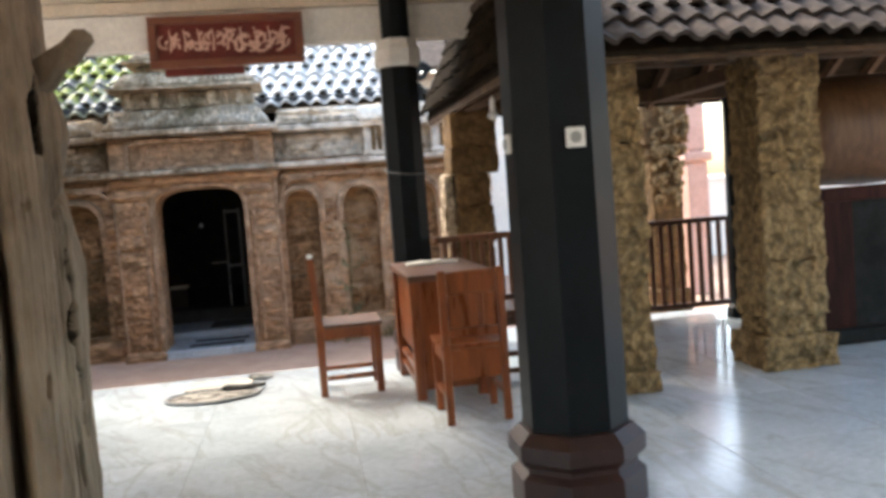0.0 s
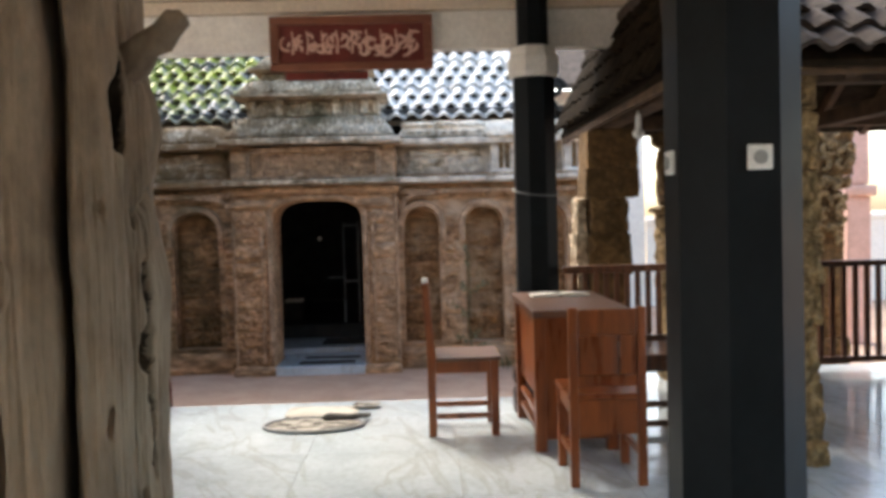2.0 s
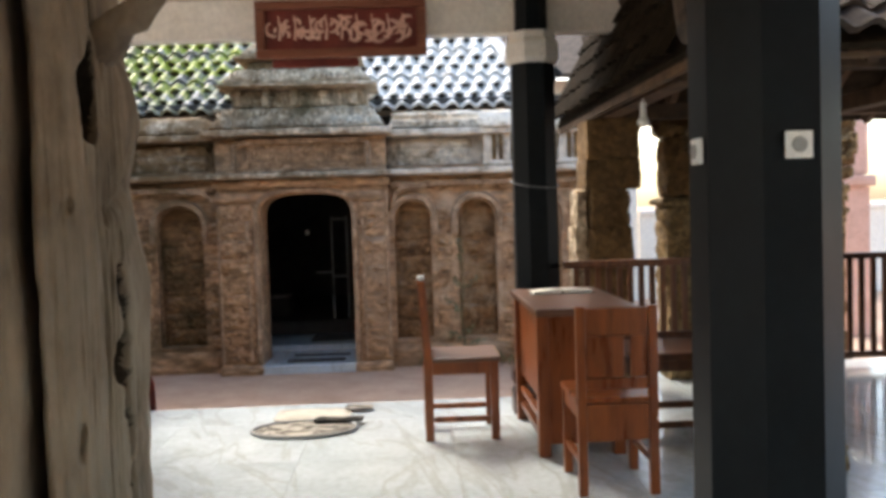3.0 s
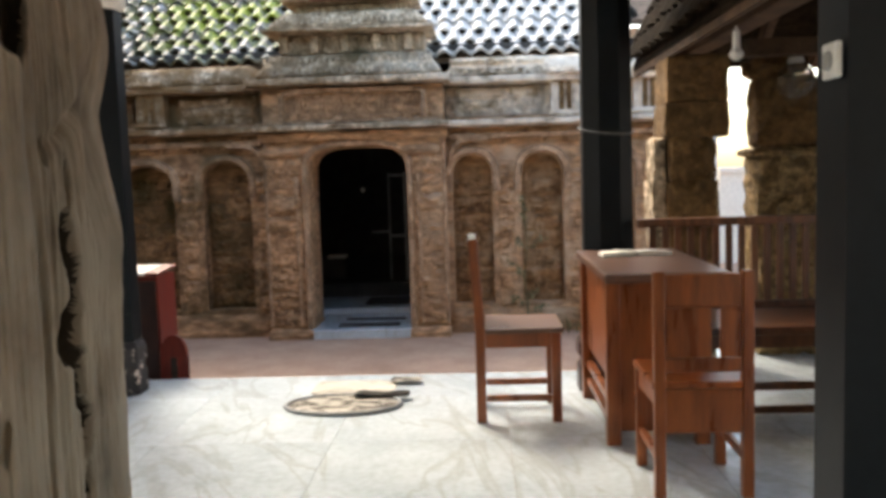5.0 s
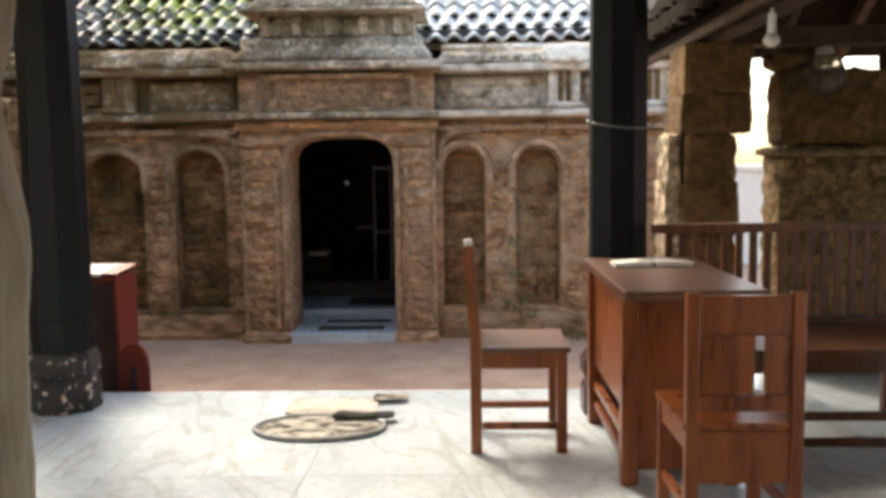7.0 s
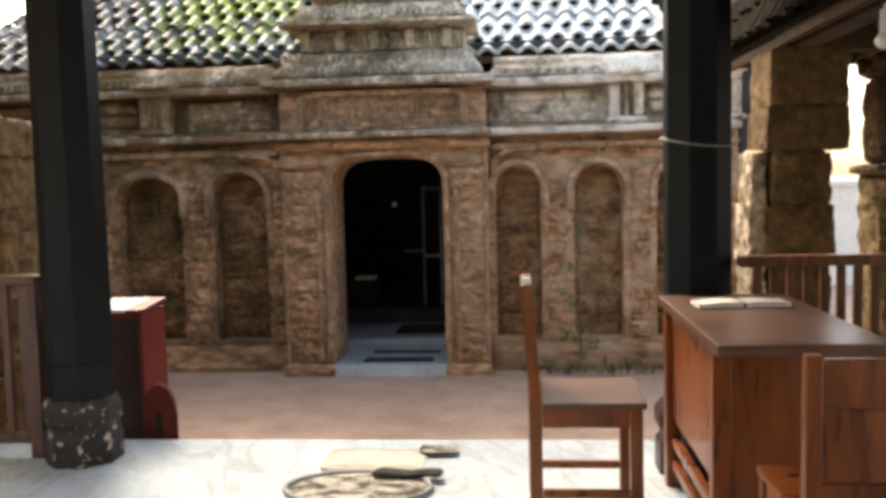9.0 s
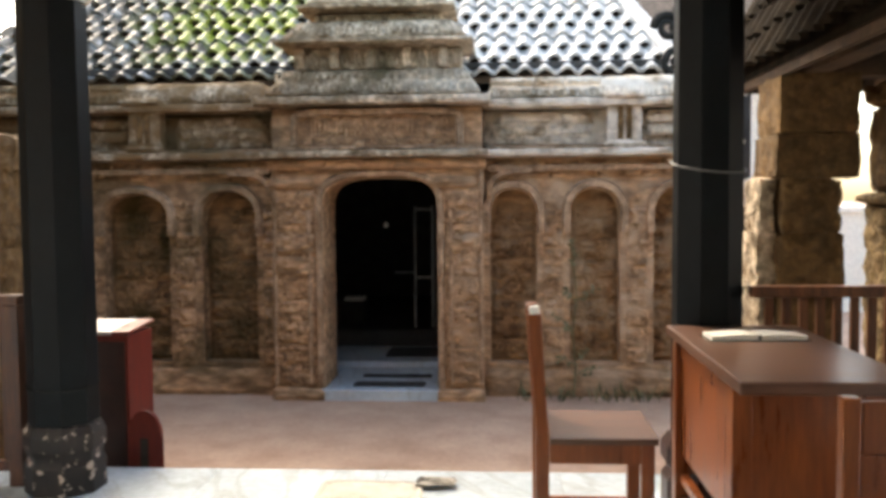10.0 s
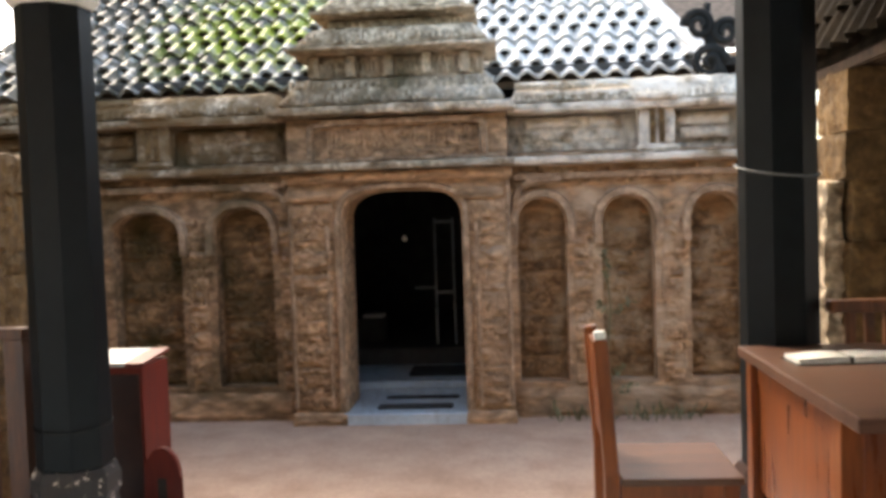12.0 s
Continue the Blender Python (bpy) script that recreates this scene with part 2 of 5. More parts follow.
PINK = material("pink_plaster", (0.6, 0.36, 0.28), (0.7, 0.45, 0.36), rough=0.8, bump=0.1)
DRUM_WOOD = material("drum_wood", (0.1, 0.046, 0.018), (0.18, 0.088, 0.038), rough=0.5, stretch=(0.5, 4, 4), bump=0.2)
# roof's left darkened: moss with tree shade put into the colour
stain_and_light_on(TILE_GLAZE, (0.065, 0.06, 0.045), 7.0, 0.22, 0.5, (-3.6, 9.6, 2.8), 3.3)
stain_and_light_on(TILE_GLAZE, (0.3, 0.34, 0.05), 6.0, 0.43, 0.56, (-2.1, 9.8, 2.9), 1.25)
# left wing's caps darkened mossy brown, painting in its deeper shade
stain_and_light_on(PALE_STONE, (0.19, 0.118, 0.056), 5.0, 0.28, 0.54, (-3.0, 8.6, 1.95), 2.6)
# right wing lightened in the colour for its brighter light
stain_and_light_on(STONE, (0.6, 0.44, 0.3), 5.0, 0.4, 0.66, (1.1, 8.6, 0.85), 1.7)
stain_and_light_on(NICHE, (0.46, 0.33, 0.21), 6.0, 0.44, 0.68, (1.0, 8.75, 0.8), 1.5)
# trunk's court side lightened: court light painted into the wood
stain_and_light_on(TRUNK, (0.31, 0.245, 0.175), 3.5, 0.3, 0.52, (-0.5, 2.72, 0.65), 0.75)
# left wall, three stones: mossy brown that paints in its shade
stain_and_light_on(STONE, (0.07, 0.055, 0.022), 2.6, 0.4, 0.68, (-3.2, 8.6, 0.6), 2.2)
stain_and_light_on(NICHE, (0.06, 0.042, 0.014), 2.6, 0.36, 0.66, (-3.0, 8.75, 0.5), 2.2)
stain_and_light_on(TAN_STONE, (0.12, 0.085, 0.04), 2.6, 0.4, 0.68, (-3.0, 8.6, 1.1), 2.2)
stain_and_light_on(PALE_STONE, (0.13, 0.105, 0.055), 2.2, 0.56, 0.76)
# right frieze lightened, painting its brighter light
stain_and_light_on(PALE_STONE, (0.84, 0.75, 0.62), 6.0, 0.34, 0.6, (1.1, 8.5, 1.9), 1.8)

# ---- mesh helpers ----


def part(name, bm, mat, parent=None, label="", smooth=False):
    """Links a bmesh as one mesh object, under a thing or a part where one is given."""
    me = bpy.data.meshes.new(name)
    bmesh.ops.recalc_face_normals(bm, faces=bm.faces)
    bm.to_mesh(me)
    bm.free()
    me.materials.append(mat)
    if smooth:
        me.shade_smooth()
    ob = new(name, me)
    if parent is not None:
        ob.parent = parent
    if label:
        ob["label"] = label
    return ob


def thing(name, m, label, category, group="", kind=""):
    ob = new(name)
    ob.matrix_world = m
    return tagged(ob, label, category, group, kind)


def box(lo, hi, bevel=0.0, bm=None, turn=None):
    """A bevelled box from corner to corner, added to bm."""
    bm = bm or bmesh.new()
    lo, hi = Vector(lo), Vector(hi)
    made = bmesh.ops.create_cube(bm, size=1.0)["verts"]
    for v in made:
        v.co = Vector([(lo[i] + hi[i]) / 2 + v.co[i] * (hi[i] - lo[i]) for i in range(3)])
    if bevel:
        edges = list({e for v in made for e in v.link_edges})
        got = bmesh.ops.bevel(bm, geom=edges, offset=bevel, segments=2, affect="EDGES", profile=0.6)
        made = list({v for f in got["faces"] for v in f.verts} | {v for v in made if v.is_valid})
    if turn:
        bmesh.ops.transform(bm, matrix=turn, verts=[v for v in made if v.is_valid])
    return bm


def lathe(profile, sides, bm=None, turn=0.0, flat=True):
    """A turned or many-sided solid from (radius, z) pairs; the radius is to the middle of a side."""
    bm = bm or bmesh.new()
    k = 1 / math.cos(math.pi / sides) if flat else 1
    rings = [[bm.verts.new((r * k * math.cos(turn + 2 * math.pi * (i + 0.5) / sides), r * k * math.sin(turn + 2 * math.pi * (i + 0.5) / sides), z)) for i in range(sides)] for r, z in profile]
    for a, b in zip(rings, rings[1:]):
        for i in range(sides):
            j = (i + 1) % sides
            bm.faces.new((a[i], a[j], b[j], b[i]))
    bm.faces.new(rings[0][::-1])
    bm.faces.new(rings[-1])
    return bm


def sweep(points, width, depth, bm=None):
    """A moulding of rectangular section along points (x, z) in an upright plane; it stands proud by depth towards -y from y = 0."""
    bm = bm or bmesh.new()
    rows = []
    for i, p in enumerate(points):
        a, b = points[max(i - 1, 0)], points[min(i + 1, len(points) - 1)]
        d = Vector((b[0] - a[0], b[1] - a[1])).normalized()
        s = Vector((-d[1], d[0])) * width / 2
        rows.append([bm.verts.new(c) for c in ((p[0] + s[0], 0, p[1] + s[1]), (p[0] + s[0] * 0.6, -depth, p[1] + s[1] * 0.6), (p[0] - s[0] * 0.6, -depth, p[1] - s[1] * 0.6), (p[0] - s[0], 0, p[1] - s[1]))])
    for a, b in zip(rows, rows[1:]):
        for i in range(4):
            bm.faces.new((a[i], a[(i + 1) % 4], b[(i + 1) % 4], b[i]))
    bm.faces.new(rows[0])
    bm.faces.new(rows[-1])
    return bm


def tube(points, radius, sides=8, bm=None):
    """A round bar along points in space."""
    bm = bm or bmesh.new()
    rows = []
    points = [Vector(p) for p in points]
    for i, p in enumerate(points):
        d = (points[min(i + 1, len(points) - 1)] - points[max(i - 1, 0)]).normalized()
        u = d.orthogonal().normalized() if i == 0 else (rows_u - d * rows_u.dot(d)).normalized()
        rows_u = u
        w = d.cross(u)
        r = radius(i / max(len(points) - 1, 1)) if callable(radius) else radius
        rows.append([bm.verts.new(p + r * (math.cos(a) * u + math.sin(a) * w)) for a in [2 * math.pi * k / sides for k in range(sides)]])
    for a, b in zip(rows, rows[1:]):
        for i in range(sides):
            bm.faces.new((a[i], a[(i + 1) % sides], b[(i + 1) % sides], b[i]))
    bm.faces.new(rows[0])
    bm.faces.new(rows[-1])
    return bm


def arch(x0, x1, spring, top, power=2.0, n=14):
    """Points (x, z) of an arch from the left springing to the right one."""
    mid, half = (x0 + x1) / 2, (x1 - x0) / 2
    pts = []
    for i in range(n + 1):
        a = math.pi * (1 - i / n)
        c, s = math.cos(a), math.sin(a)
        pts.append((mid + half * math.copysign(abs(c) ** (2 / power), c), spring + (top - spring) * abs(s) ** (2 / power)))
    return pts


def pierced(x0, x1, z0, z1, y0, y1, openings, bm=None):
    """A wall slab from y0 (front) to y1 with arched openings (x0, x1, bottom, spring, top, power)."""
    bm = bm or bmesh.new()
    at = x0
    for a, b, low, spring, top, power in openings:
        if a > at:
            box((at, y0, z0), (a, y1, z1), 0, bm)
        if low > z0:
            box((a, y0, z0), (b, y1, low), 0, bm)
        pts = arch(a, b, spring, top, power)
        rows = [[bm.verts.new(c) for c in ((x, y0, z), (x, y1, z), (x, y1, z1), (x, y0, z1))] for x, z in pts]
        for p, q in zip(rows, rows[1:]):
            for i in range(4):
                bm.faces.new((p[i], p[(i + 1) % 4], q[(i + 1) % 4], q[i]))
        bm.faces.new(rows[0])
        bm.faces.new(rows[-1])
        at = b
    if at < x1:
        box((at, y0, z0), (x1, y1, z1), 0, bm)
    bmesh.ops.remove_doubles(bm, verts=bm.verts, dist=0.0005)
    return bm


def rough_block(lo, hi, cell, amount, seed, bm=None, scale=9.0, worn=0.25):
    """A stone block with hewn, uneven faces: a fine box pushed in and out."""
    bm = bm or bmesh.new()
    lo, hi = Vector(lo), Vector(hi)
    size = hi - lo
    count = [max(2, round(size[i] / cell)) for i in range(3)]
    verts = {}

    def vertex(i, j, k):
        key = (i, j, k)
        if key not in verts:
            p = Vector((lo[0] + size[0] * i / count[0], lo[1] + size[1] * j / count[1], lo[2] + size[2] * k / count[2]))
            push = noise.noise_vector(p * scale + Vector((seed * 7.3, 0, seed * 3.1))) + 0.5 * noise.noise_vector(p * scale * 2.7)
            edge = Vector([-1 if (i, j, k)[a] == 0 else (1 if (i, j, k)[a] == count[a] else 0) for a in range(3)])
            round_off = -worn * cell * edge if abs(edge[0]) + abs(edge[1]) + abs(edge[2]) > 1 else Vector()
            verts[key] = bm.verts.new(p + push * amount + round_off)
        return verts[key]

    for axis in range(3):
        a, b = [i for i in range(3) if i != axis]
        for side in (0, count[axis]):
            for i in range(count[a]):
                for j in range(count[b]):
                    corners = []
                    for di, dj in ((0, 0), (1, 0), (1, 1), (0, 1)):
                        c = [0, 0, 0]
                        c[axis], c[a], c[b] = side, i + di, j + dj
                        corners.append(vertex(*c))
                    bm.faces.new(corners)
    return bm


# ---- floors and ground ----
GROUND = -0.25
EDGE = 5.9
bm = bmesh.new()
corners = [bm.verts.new(c) for c in ((-300, -300, GROUND), (300, -300, GROUND), (300, 300, GROUND), (-300, 300, GROUND))]
bm.faces.new(corners)
tagged(part("ground", bm, EARTH), "smooth pale terracotta-coloured court paving", "ground", kind="structure")

floor = tagged(part("floor", box((-6.0, -5.0, GROUND), (6.4, EDGE - 0.02, -0.006)), GROUT), "white polished marble floor with grey veins", "floor", kind="structure")
floor_side = tagged(part("floor_side", box((1.2, EDGE - 0.018, GROUND), (6.4, 6.75, -0.006)), GROUT), "white marble floor under the side pavilion", "floor", kind="structure")

# ---- main hall ----
# two unseen ceilings added to cut light from behind and above
ceiling_hall = tagged(part("ceiling_hall", box((-6.2, -5.2, 2.644), (6.4, -1.204, 2.70)), CREAM), "unseen ceiling over the hall's rear, added to cut light", "ceiling", kind="structure")
ceiling_side = tagged(part("ceiling_side", box((1.754, -1.2, 2.644), (6.4, 3.0, 2.70)), CREAM), "unseen ceiling beside the pavilion, added to cut light", "ceiling", kind="structure")
ceiling = tagged(part("ceiling", box((-6.2, -1.2, 2.64), (1.75, 5.72, 2.70)), CREAM), "cream painted board ceiling", "ceiling", kind="structure")
# eave hidden behind the beam, added to block the sun
eave = tagged(part("eave", box((-3.4, 5.724, 2.56), (1.75, 6.15, 2.62)), CREAM), "hidden overhanging eave boards of the hall, added to shade the floor", "eave", kind="structure")
# unseen wall added to block sky light from the left
wall_court = tagged(part("wall_court", box((-4.3, 5.0, GROUND), (-4.1, 8.4, 3.6), 0.02), BROWN_STONE), "unseen plain wall added to shade the court's left side", "wall", kind="structure")
wall_back = tagged(part("wall_back", box((-6.2, -5.2, GROUND), (6.4, -5.004, 2.64)), WHITE), "plain white back wall", "wall", kind="structure")
beam = thing("beam", pose(0, 5.6, 2.31), "white painted edge beam with a moulded top", "beam", kind="structure")
part("board", box((-3.4, -0.06, 0), (1.75, 0.06, 0.24), 0.008), WHITE, beam)
part("moulding", box((-3.4, -0.085, 0.244), (1.75, 0.08, 0.326), 0.01), CREAM, beam)


FLAKED = material("peeling_dark_paint", (0.012, 0.009, 0.008), (0.03, 0.022, 0.019), rough=0.6, scale=6, fine=40, bump=0.3, depth=0.004)
stain_and_light_on(FLAKED, (0.5, 0.4, 0.34), 24.0, 0.6, 0.64)


def black_column(name, x, y, r, base, cap, label, flare=1.0, base_paint=None):
    col = thing(name, pose(x, y, 0), label, "column", "hall columns")
    part("base", lathe([(r * (1 + k * flare), base * h) for k, h in ((0.28, 0), (0.28, 0.42), (0.14, 0.5), (0.14, 0.56), (0.3, 0.66), (0.3, 0.86), (0.08, 1))], 8), base_paint or BASE_WOOD, col, "dark moulded base with peeling paint" if base_paint else "dark red-brown moulded base")
    part("shaft", lathe([(r, base + 0.002), (r * 0.97, cap)], 8), BLACK_PAINT, col)
    part("capital", lathe([(r * 1.05, cap + 0.002), (r * 1.18, cap + 0.03), (r * 1.18, cap + 0.12), (r * 1.05, cap + 0.15), (r * 1.05, cap + 0.19)], 8), WHITE, col, "white painted capital")
    part("upper_shaft", lathe([(r * 0.72, cap + 0.192), (r * 0.72, 2.64)], 8), BLACK_PAINT, col)
    return col


column_b = black_column("column", 0.97, 5.48, 0.13, 0.3, 2.1, "black octagonal wooden column with a white capital beside the desk")
column_c = black_column("column", -1.80, 5.6, 0.137, 0.3, 2.13, "black octagonal column with a peeling base and a wire tied round", 0.55, FLAKED)
column_d = black_column("column", 1.21, 2.63, 0.19, 0.3, 2.3, "thick black octagonal column with light switches and a red-brown base")


def wire_ring(x, y, r, z, tilt, thick=0.0045, metal=None):
    pts = [(r * math.cos(a), r * math.sin(a), tilt * (0.026 * math.sin(a) - 0.014 * math.cos(a))) for a in [2 * math.pi * i / 24 for i in range(25)]]
    ob = part("wire", tube(pts, thick, 6), metal or WIRE)
    ob.location = (x, y, z)
    return tagged(ob, "thin grey wire tied round a black column", "wire", "column wires")


wire_ring(0.97, 5.48, 0.145, 1.39, 1.0)
wire_ring(-1.80, 5.6, 0.149, 0.47, 0.4, 0.0035, IRON)


def switch(m):
    ob = thing("light_switch", m, "square white plastic light switch on a black column", "light switch", "light switches")
    part("plate", box((-0.036, -0.014, -0.036), (0.036, 0, 0.036), 0.005), PLASTIC, ob)
    part("rocker", lathe([(0.021, 0), (0.019, 0.006)], 16, flat=False), SWITCH_GREY, ob).matrix_local = pose(0, -0.0145, 0, 90)
    return ob


switch(pose(1.222, 2.438, 1.392))
switch(pose(1.018, 2.6, 1.39, 0, 0, -90))

# ---- old trunk pillar ----


def trunk_pillar():
    ob = thing("trunk_pillar", pose(-0.86, 2.76, 0), "ancient weathered tree-trunk pillar with deep grooves and hollows", "pillar")
    bm = bmesh.new()
    rings, top = 330, 2.64
    # closer steps on the side that faces the hall
    angles = [-110 + 0.5 * i for i in range(300)] + [40 + 3.0 * i for i in range(70)]
    sides = len(angles)
    # hollows: angle, height, half-width in degrees, half-height, depth
    hollows = [(-43, 1.585, 7.6, 0.135, 0.28), (-23, 1.07, 5.4, 0.065, 0.24), (-20, 0.98, 6.4, 0.07, 0.26), (-25, 0.87, 6.4, 0.075, 0.24), (-19, 0.76, 5.4, 0.065, 0.2), (-16, 0.64, 5.6, 0.075, 0.18),
               (-20, 1.2, 3.2, 0.065, 0.14), (-33, 1.26, 1.8, 0.03, 0.06), (-21, 1.16, 1.8, 0.035, 0.08), (-16, 0.5, 3.2, 0.07, 0.12), (-30, 0.36, 3.0, 0.08, 0.1), (-57, 0.69, 1.6, 0.05, 0.06), (-10, 0.18, 4.0, 0.1, 0.1),
               (-59, 1.29, 3.0, 0.022, 0.04), (-39, 1.52, 2.0, 0.05, 0.07), (8, 0.7, 3.0, 0.08, 0.06), (-95, 1.1, 4, 0.08, 0.06), (-100, 0.6, 4, 0.14, 0.06), (-35, 1.95, 4, 0.05, 0.05), (-12, 1.27, 2.0, 0.025, 0.05)]
    grid, hollow_dark = [], set()
    for k in range(rings + 1):
        z = top * k / rings
        row = []
        wander = 3.5 * noise.noise(Vector((z * 1.7, 3.0, 0))) + 1.2 * noise.noise(Vector((z * 9, 1.0, 0)))
        near = [(h, 3 * noise.noise(Vector((z * 7, h[0], 0)))) for h in hollows if abs(z - h[1]) < 1.8 * h[3]]
        for wide_deg in angles:
            deg = wide_deg if wide_deg <= 180 else wide_deg - 360
            a = radians(deg)
            c, s = math.cos(a), math.sin(a)
            r = (abs(c / 0.25) ** 2.8 + abs(s / 0.43) ** 2.8) ** (-1 / 2.8)
            r += 0.030 * noise.noise(Vector((c * 2.1, s * 2.1, z * 0.8))) + 0.022 * noise.noise(Vector((c * 5, s * 5, z * 0.9 + 5)))
            r += 0.012 * noise.noise(Vector((c * 14, s * 14, z * 1.6))) + 0.006 * noise.noise(Vector((c * 34, s * 34, z * 4.0))) + 0.004 * noise.noise(Vector((c * 20, s * 20, z * 18)))
            r += 0.004 * noise.noise(Vector((c * 60, s * 60, z * 6 + 2)))
            # the hall side is flatter, with a waist under the branch
            r -= (0.062 - 0.04 * math.exp(-((z - 1.58) / 0.14) ** 2) + 0.018 * math.exp(-((z - 1.36) / 0.08) ** 2) - 0.022 * math.exp(-((z - 1.06) / 0.12) ** 2)) * math.exp(-((deg - 33 - 22 / (1 + math.exp(-(z - 1.2) / 0.05))) / 38) ** 4)
            r += 0.035 * math.exp(-((z - 0.0) / 0.7) ** 2) + 0.02 * math.exp(-((z - 0.95) / 0.3) ** 2)
            r -= 0.26 * math.exp(-((deg + 73 + wander) / (2.6 + 0.8 * math.sin(z * 5))) ** 2)
            r -= 0.1 * math.exp(-((deg + 100 - wander) / 3.0) ** 2) * (0.5 + 0.5 * math.sin(z * 3))
            r -= 0.035 * math.exp(-((deg + 41 + 0.6 * wander) / 2.2) ** 2) / (1 + math.exp((z - 1.4) / 0.05))
            r -= 0.022 * max(0.0, noise.noise(Vector((c * 9, s * 9, z * 0.7 + 9))))
            # a slanting fold below the branch, and a narrower neck above it
            r -= 0.03 * math.exp(-((z - 1.35 - 0.0022 * deg) / 0.022) ** 2) * math.exp(-((deg + 8) / 24) ** 4)
            r -= 0.055 * math.exp(-((deg - 5) / 48) ** 4) / (1 + math.exp(-(z - 1.74) / 0.02))
            hollow = 0.0
            for (ha, hz, wa, wz, d), shift in near:
                u = ((deg - ha - shift) / wa) ** 2 + ((z - hz) / wz) ** 2
                if u < 3:
                    u += 0.6 * noise.noise(Vector((deg * 0.16, z * 14, ha)))
                    hollow = max(hollow, 0.38 * d * min(1.0, max(0.0, (1.15 - u) * 1.3)))
            r -= hollow
            row.append(bm.verts.new((r * c, r * s, z)))
            if hollow > 0.034:
                hollow_dark.add(row[-1])
        grid.append(row)
    for a, b in zip(grid, grid[1:]):
        for i in range(sides):
            j = (i + 1) % sides
            face = bm.faces.new((a[i], a[j], b[j], b[i]))
            # faces deep in a hollow take the darkened wood
            if a[i] in hollow_dark or b[j] in hollow_dark:
                face.material_index = 1
    bm.faces.new(grid[0][::-1])
    bm.faces.new(grid[-1])
    part("trunk", bm, TRUNK, ob, smooth=True).data.materials.append(HOLLOW)
    bm = tube([(0.12, -0.06, 1.65), (0.18, -0.09, 1.69), (0.24, -0.115, 1.735), (0.3, -0.14, 1.775), (0.345, -0.155, 1.81), (0.38, -0.165, 1.835), (0.405, -0.17, 1.857), (0.417, -0.172, 1.866)], lambda u: 0.03 + 0.04 * (1 - u) ** 2 + 0.016 * u ** 3 if u < 0.95 else 0.018, 28)
    for v in bm.verts:
        v.co += 0.026 * noise.noise_vector(v.co * 11) + 0.006 * noise.noise_vector(v.co * 34)
    part("branch_stub", bm, TRUNK, ob, "broken-off branch stub", smooth=True)
    return ob


trunk_pillar()

# ---- carved gateway ----
GX, WALL_Y, BAY_Y = -0.79, 8.6, 8.45
gate = thing("gateway", pose(0, 0, 0), "brown carved stone gateway with arched doorway, niches and tiered top", "gateway")
left_niches = [(-4.25, -3.78, 0.0, 1.12, 1.32, 2.2), (-3.0, -2.47, 0.0, 1.12, 1.32, 2.2), (-2.21, -1.77, 0.0, 1.12, 1.34, 2.2)]
right_niches = [(0.05, 0.41, 0.0, 1.13, 1.34, 2.2), (0.66, 1.04, 0.0, 1.13, 1.34, 2.2), (1.29, 1.67, 0.0, 1.13, 1.34, 2.2), (1.95, 2.33, 0.0, 1.13, 1.34, 2.2)]
DOOR = (-1.215, -0.345, GROUND, 1.18, 1.44, 3.2)


def gate_wing(name, x0, x1, niches):
    wing = part(name, pierced(x0, x1, GROUND, 1.58, WALL_Y, WALL_Y + 0.15, niches), STONE, gate)
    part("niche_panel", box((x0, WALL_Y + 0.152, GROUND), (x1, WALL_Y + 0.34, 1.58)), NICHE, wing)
    part("plinth", rough_block((x0, WALL_Y - 0.05, GROUND - 0.02), (x1, WALL_Y - 0.002, -0.04), 0.06, 0.012, 3), STONE, wing)
    for a, b, low, spring, top, power in niches:
        pts = [(a - 0.03, spring - 0.12)] + arch(a - 0.03, b + 0.03, spring + 0.02, top + 0.04, power) + [(b + 0.03, spring - 0.12)]
        part("niche_frame", sweep(pts, 0.075, 0.06), TAN_STONE, wing).location = (0, WALL_Y - 0.002, 0)
    return wing


gate_wing("wing_left", -6.0, -1.602, left_niches)
gate_wing("wing_right", 0.002, 1.9, right_niches[:3])
bay = part("bay", pierced(-1.6, 0.0, GROUND, 1.58, BAY_Y, WALL_Y + 0.34, [DOOR]), STONE, gate)
pts = [(DOOR[0] - 0.03, GROUND + 0.05)] + arch(DOOR[0] - 0.03, DOOR[1] + 0.03, 1.2, 1.47, 3.2) + [(DOOR[1] + 0.03, GROUND + 0.05)]
part("door_frame", sweep(pts, 0.05, 0.03), TAN_STONE, gate, "paler tan stone door surround").location = (0, BAY_Y - 0.002, 0)
for x0, x1 in ((-1.62, -1.2), (-0.36, 0.02)):
    part("pier_foot", rough_block((x0, BAY_Y - 0.09, GROUND - 0.02), (x1, BAY_Y - 0.002, -0.16), 0.05, 0.01, x0), STONE, gate)
    part("pier_capital", rough_block((x0 - 0.02, BAY_Y - 0.06, 1.36), (x1 - 0.06 if x1 > 0 else x1 - 0.07, BAY_Y - 0.002, 1.44), 0.05, 0.008, x0), STONE, gate)
    for z in (0.12, 1.08):
        part("pier_band", rough_block((x0 + 0.05, BAY_Y - 0.03, z), (x1 - 0.06, BAY_Y - 0.002, z + 0.035), 0.04, 0.006, x0 + z), STONE, gate)


def ledge(name, x0, x1, y0, y1, z0, z1, mat, seed, cell=0.06, amount=0.006):
    return part(name, rough_block((x0, y0, z0), (x1, y1, z1), cell, amount, seed, worn=0.1), mat, gate)


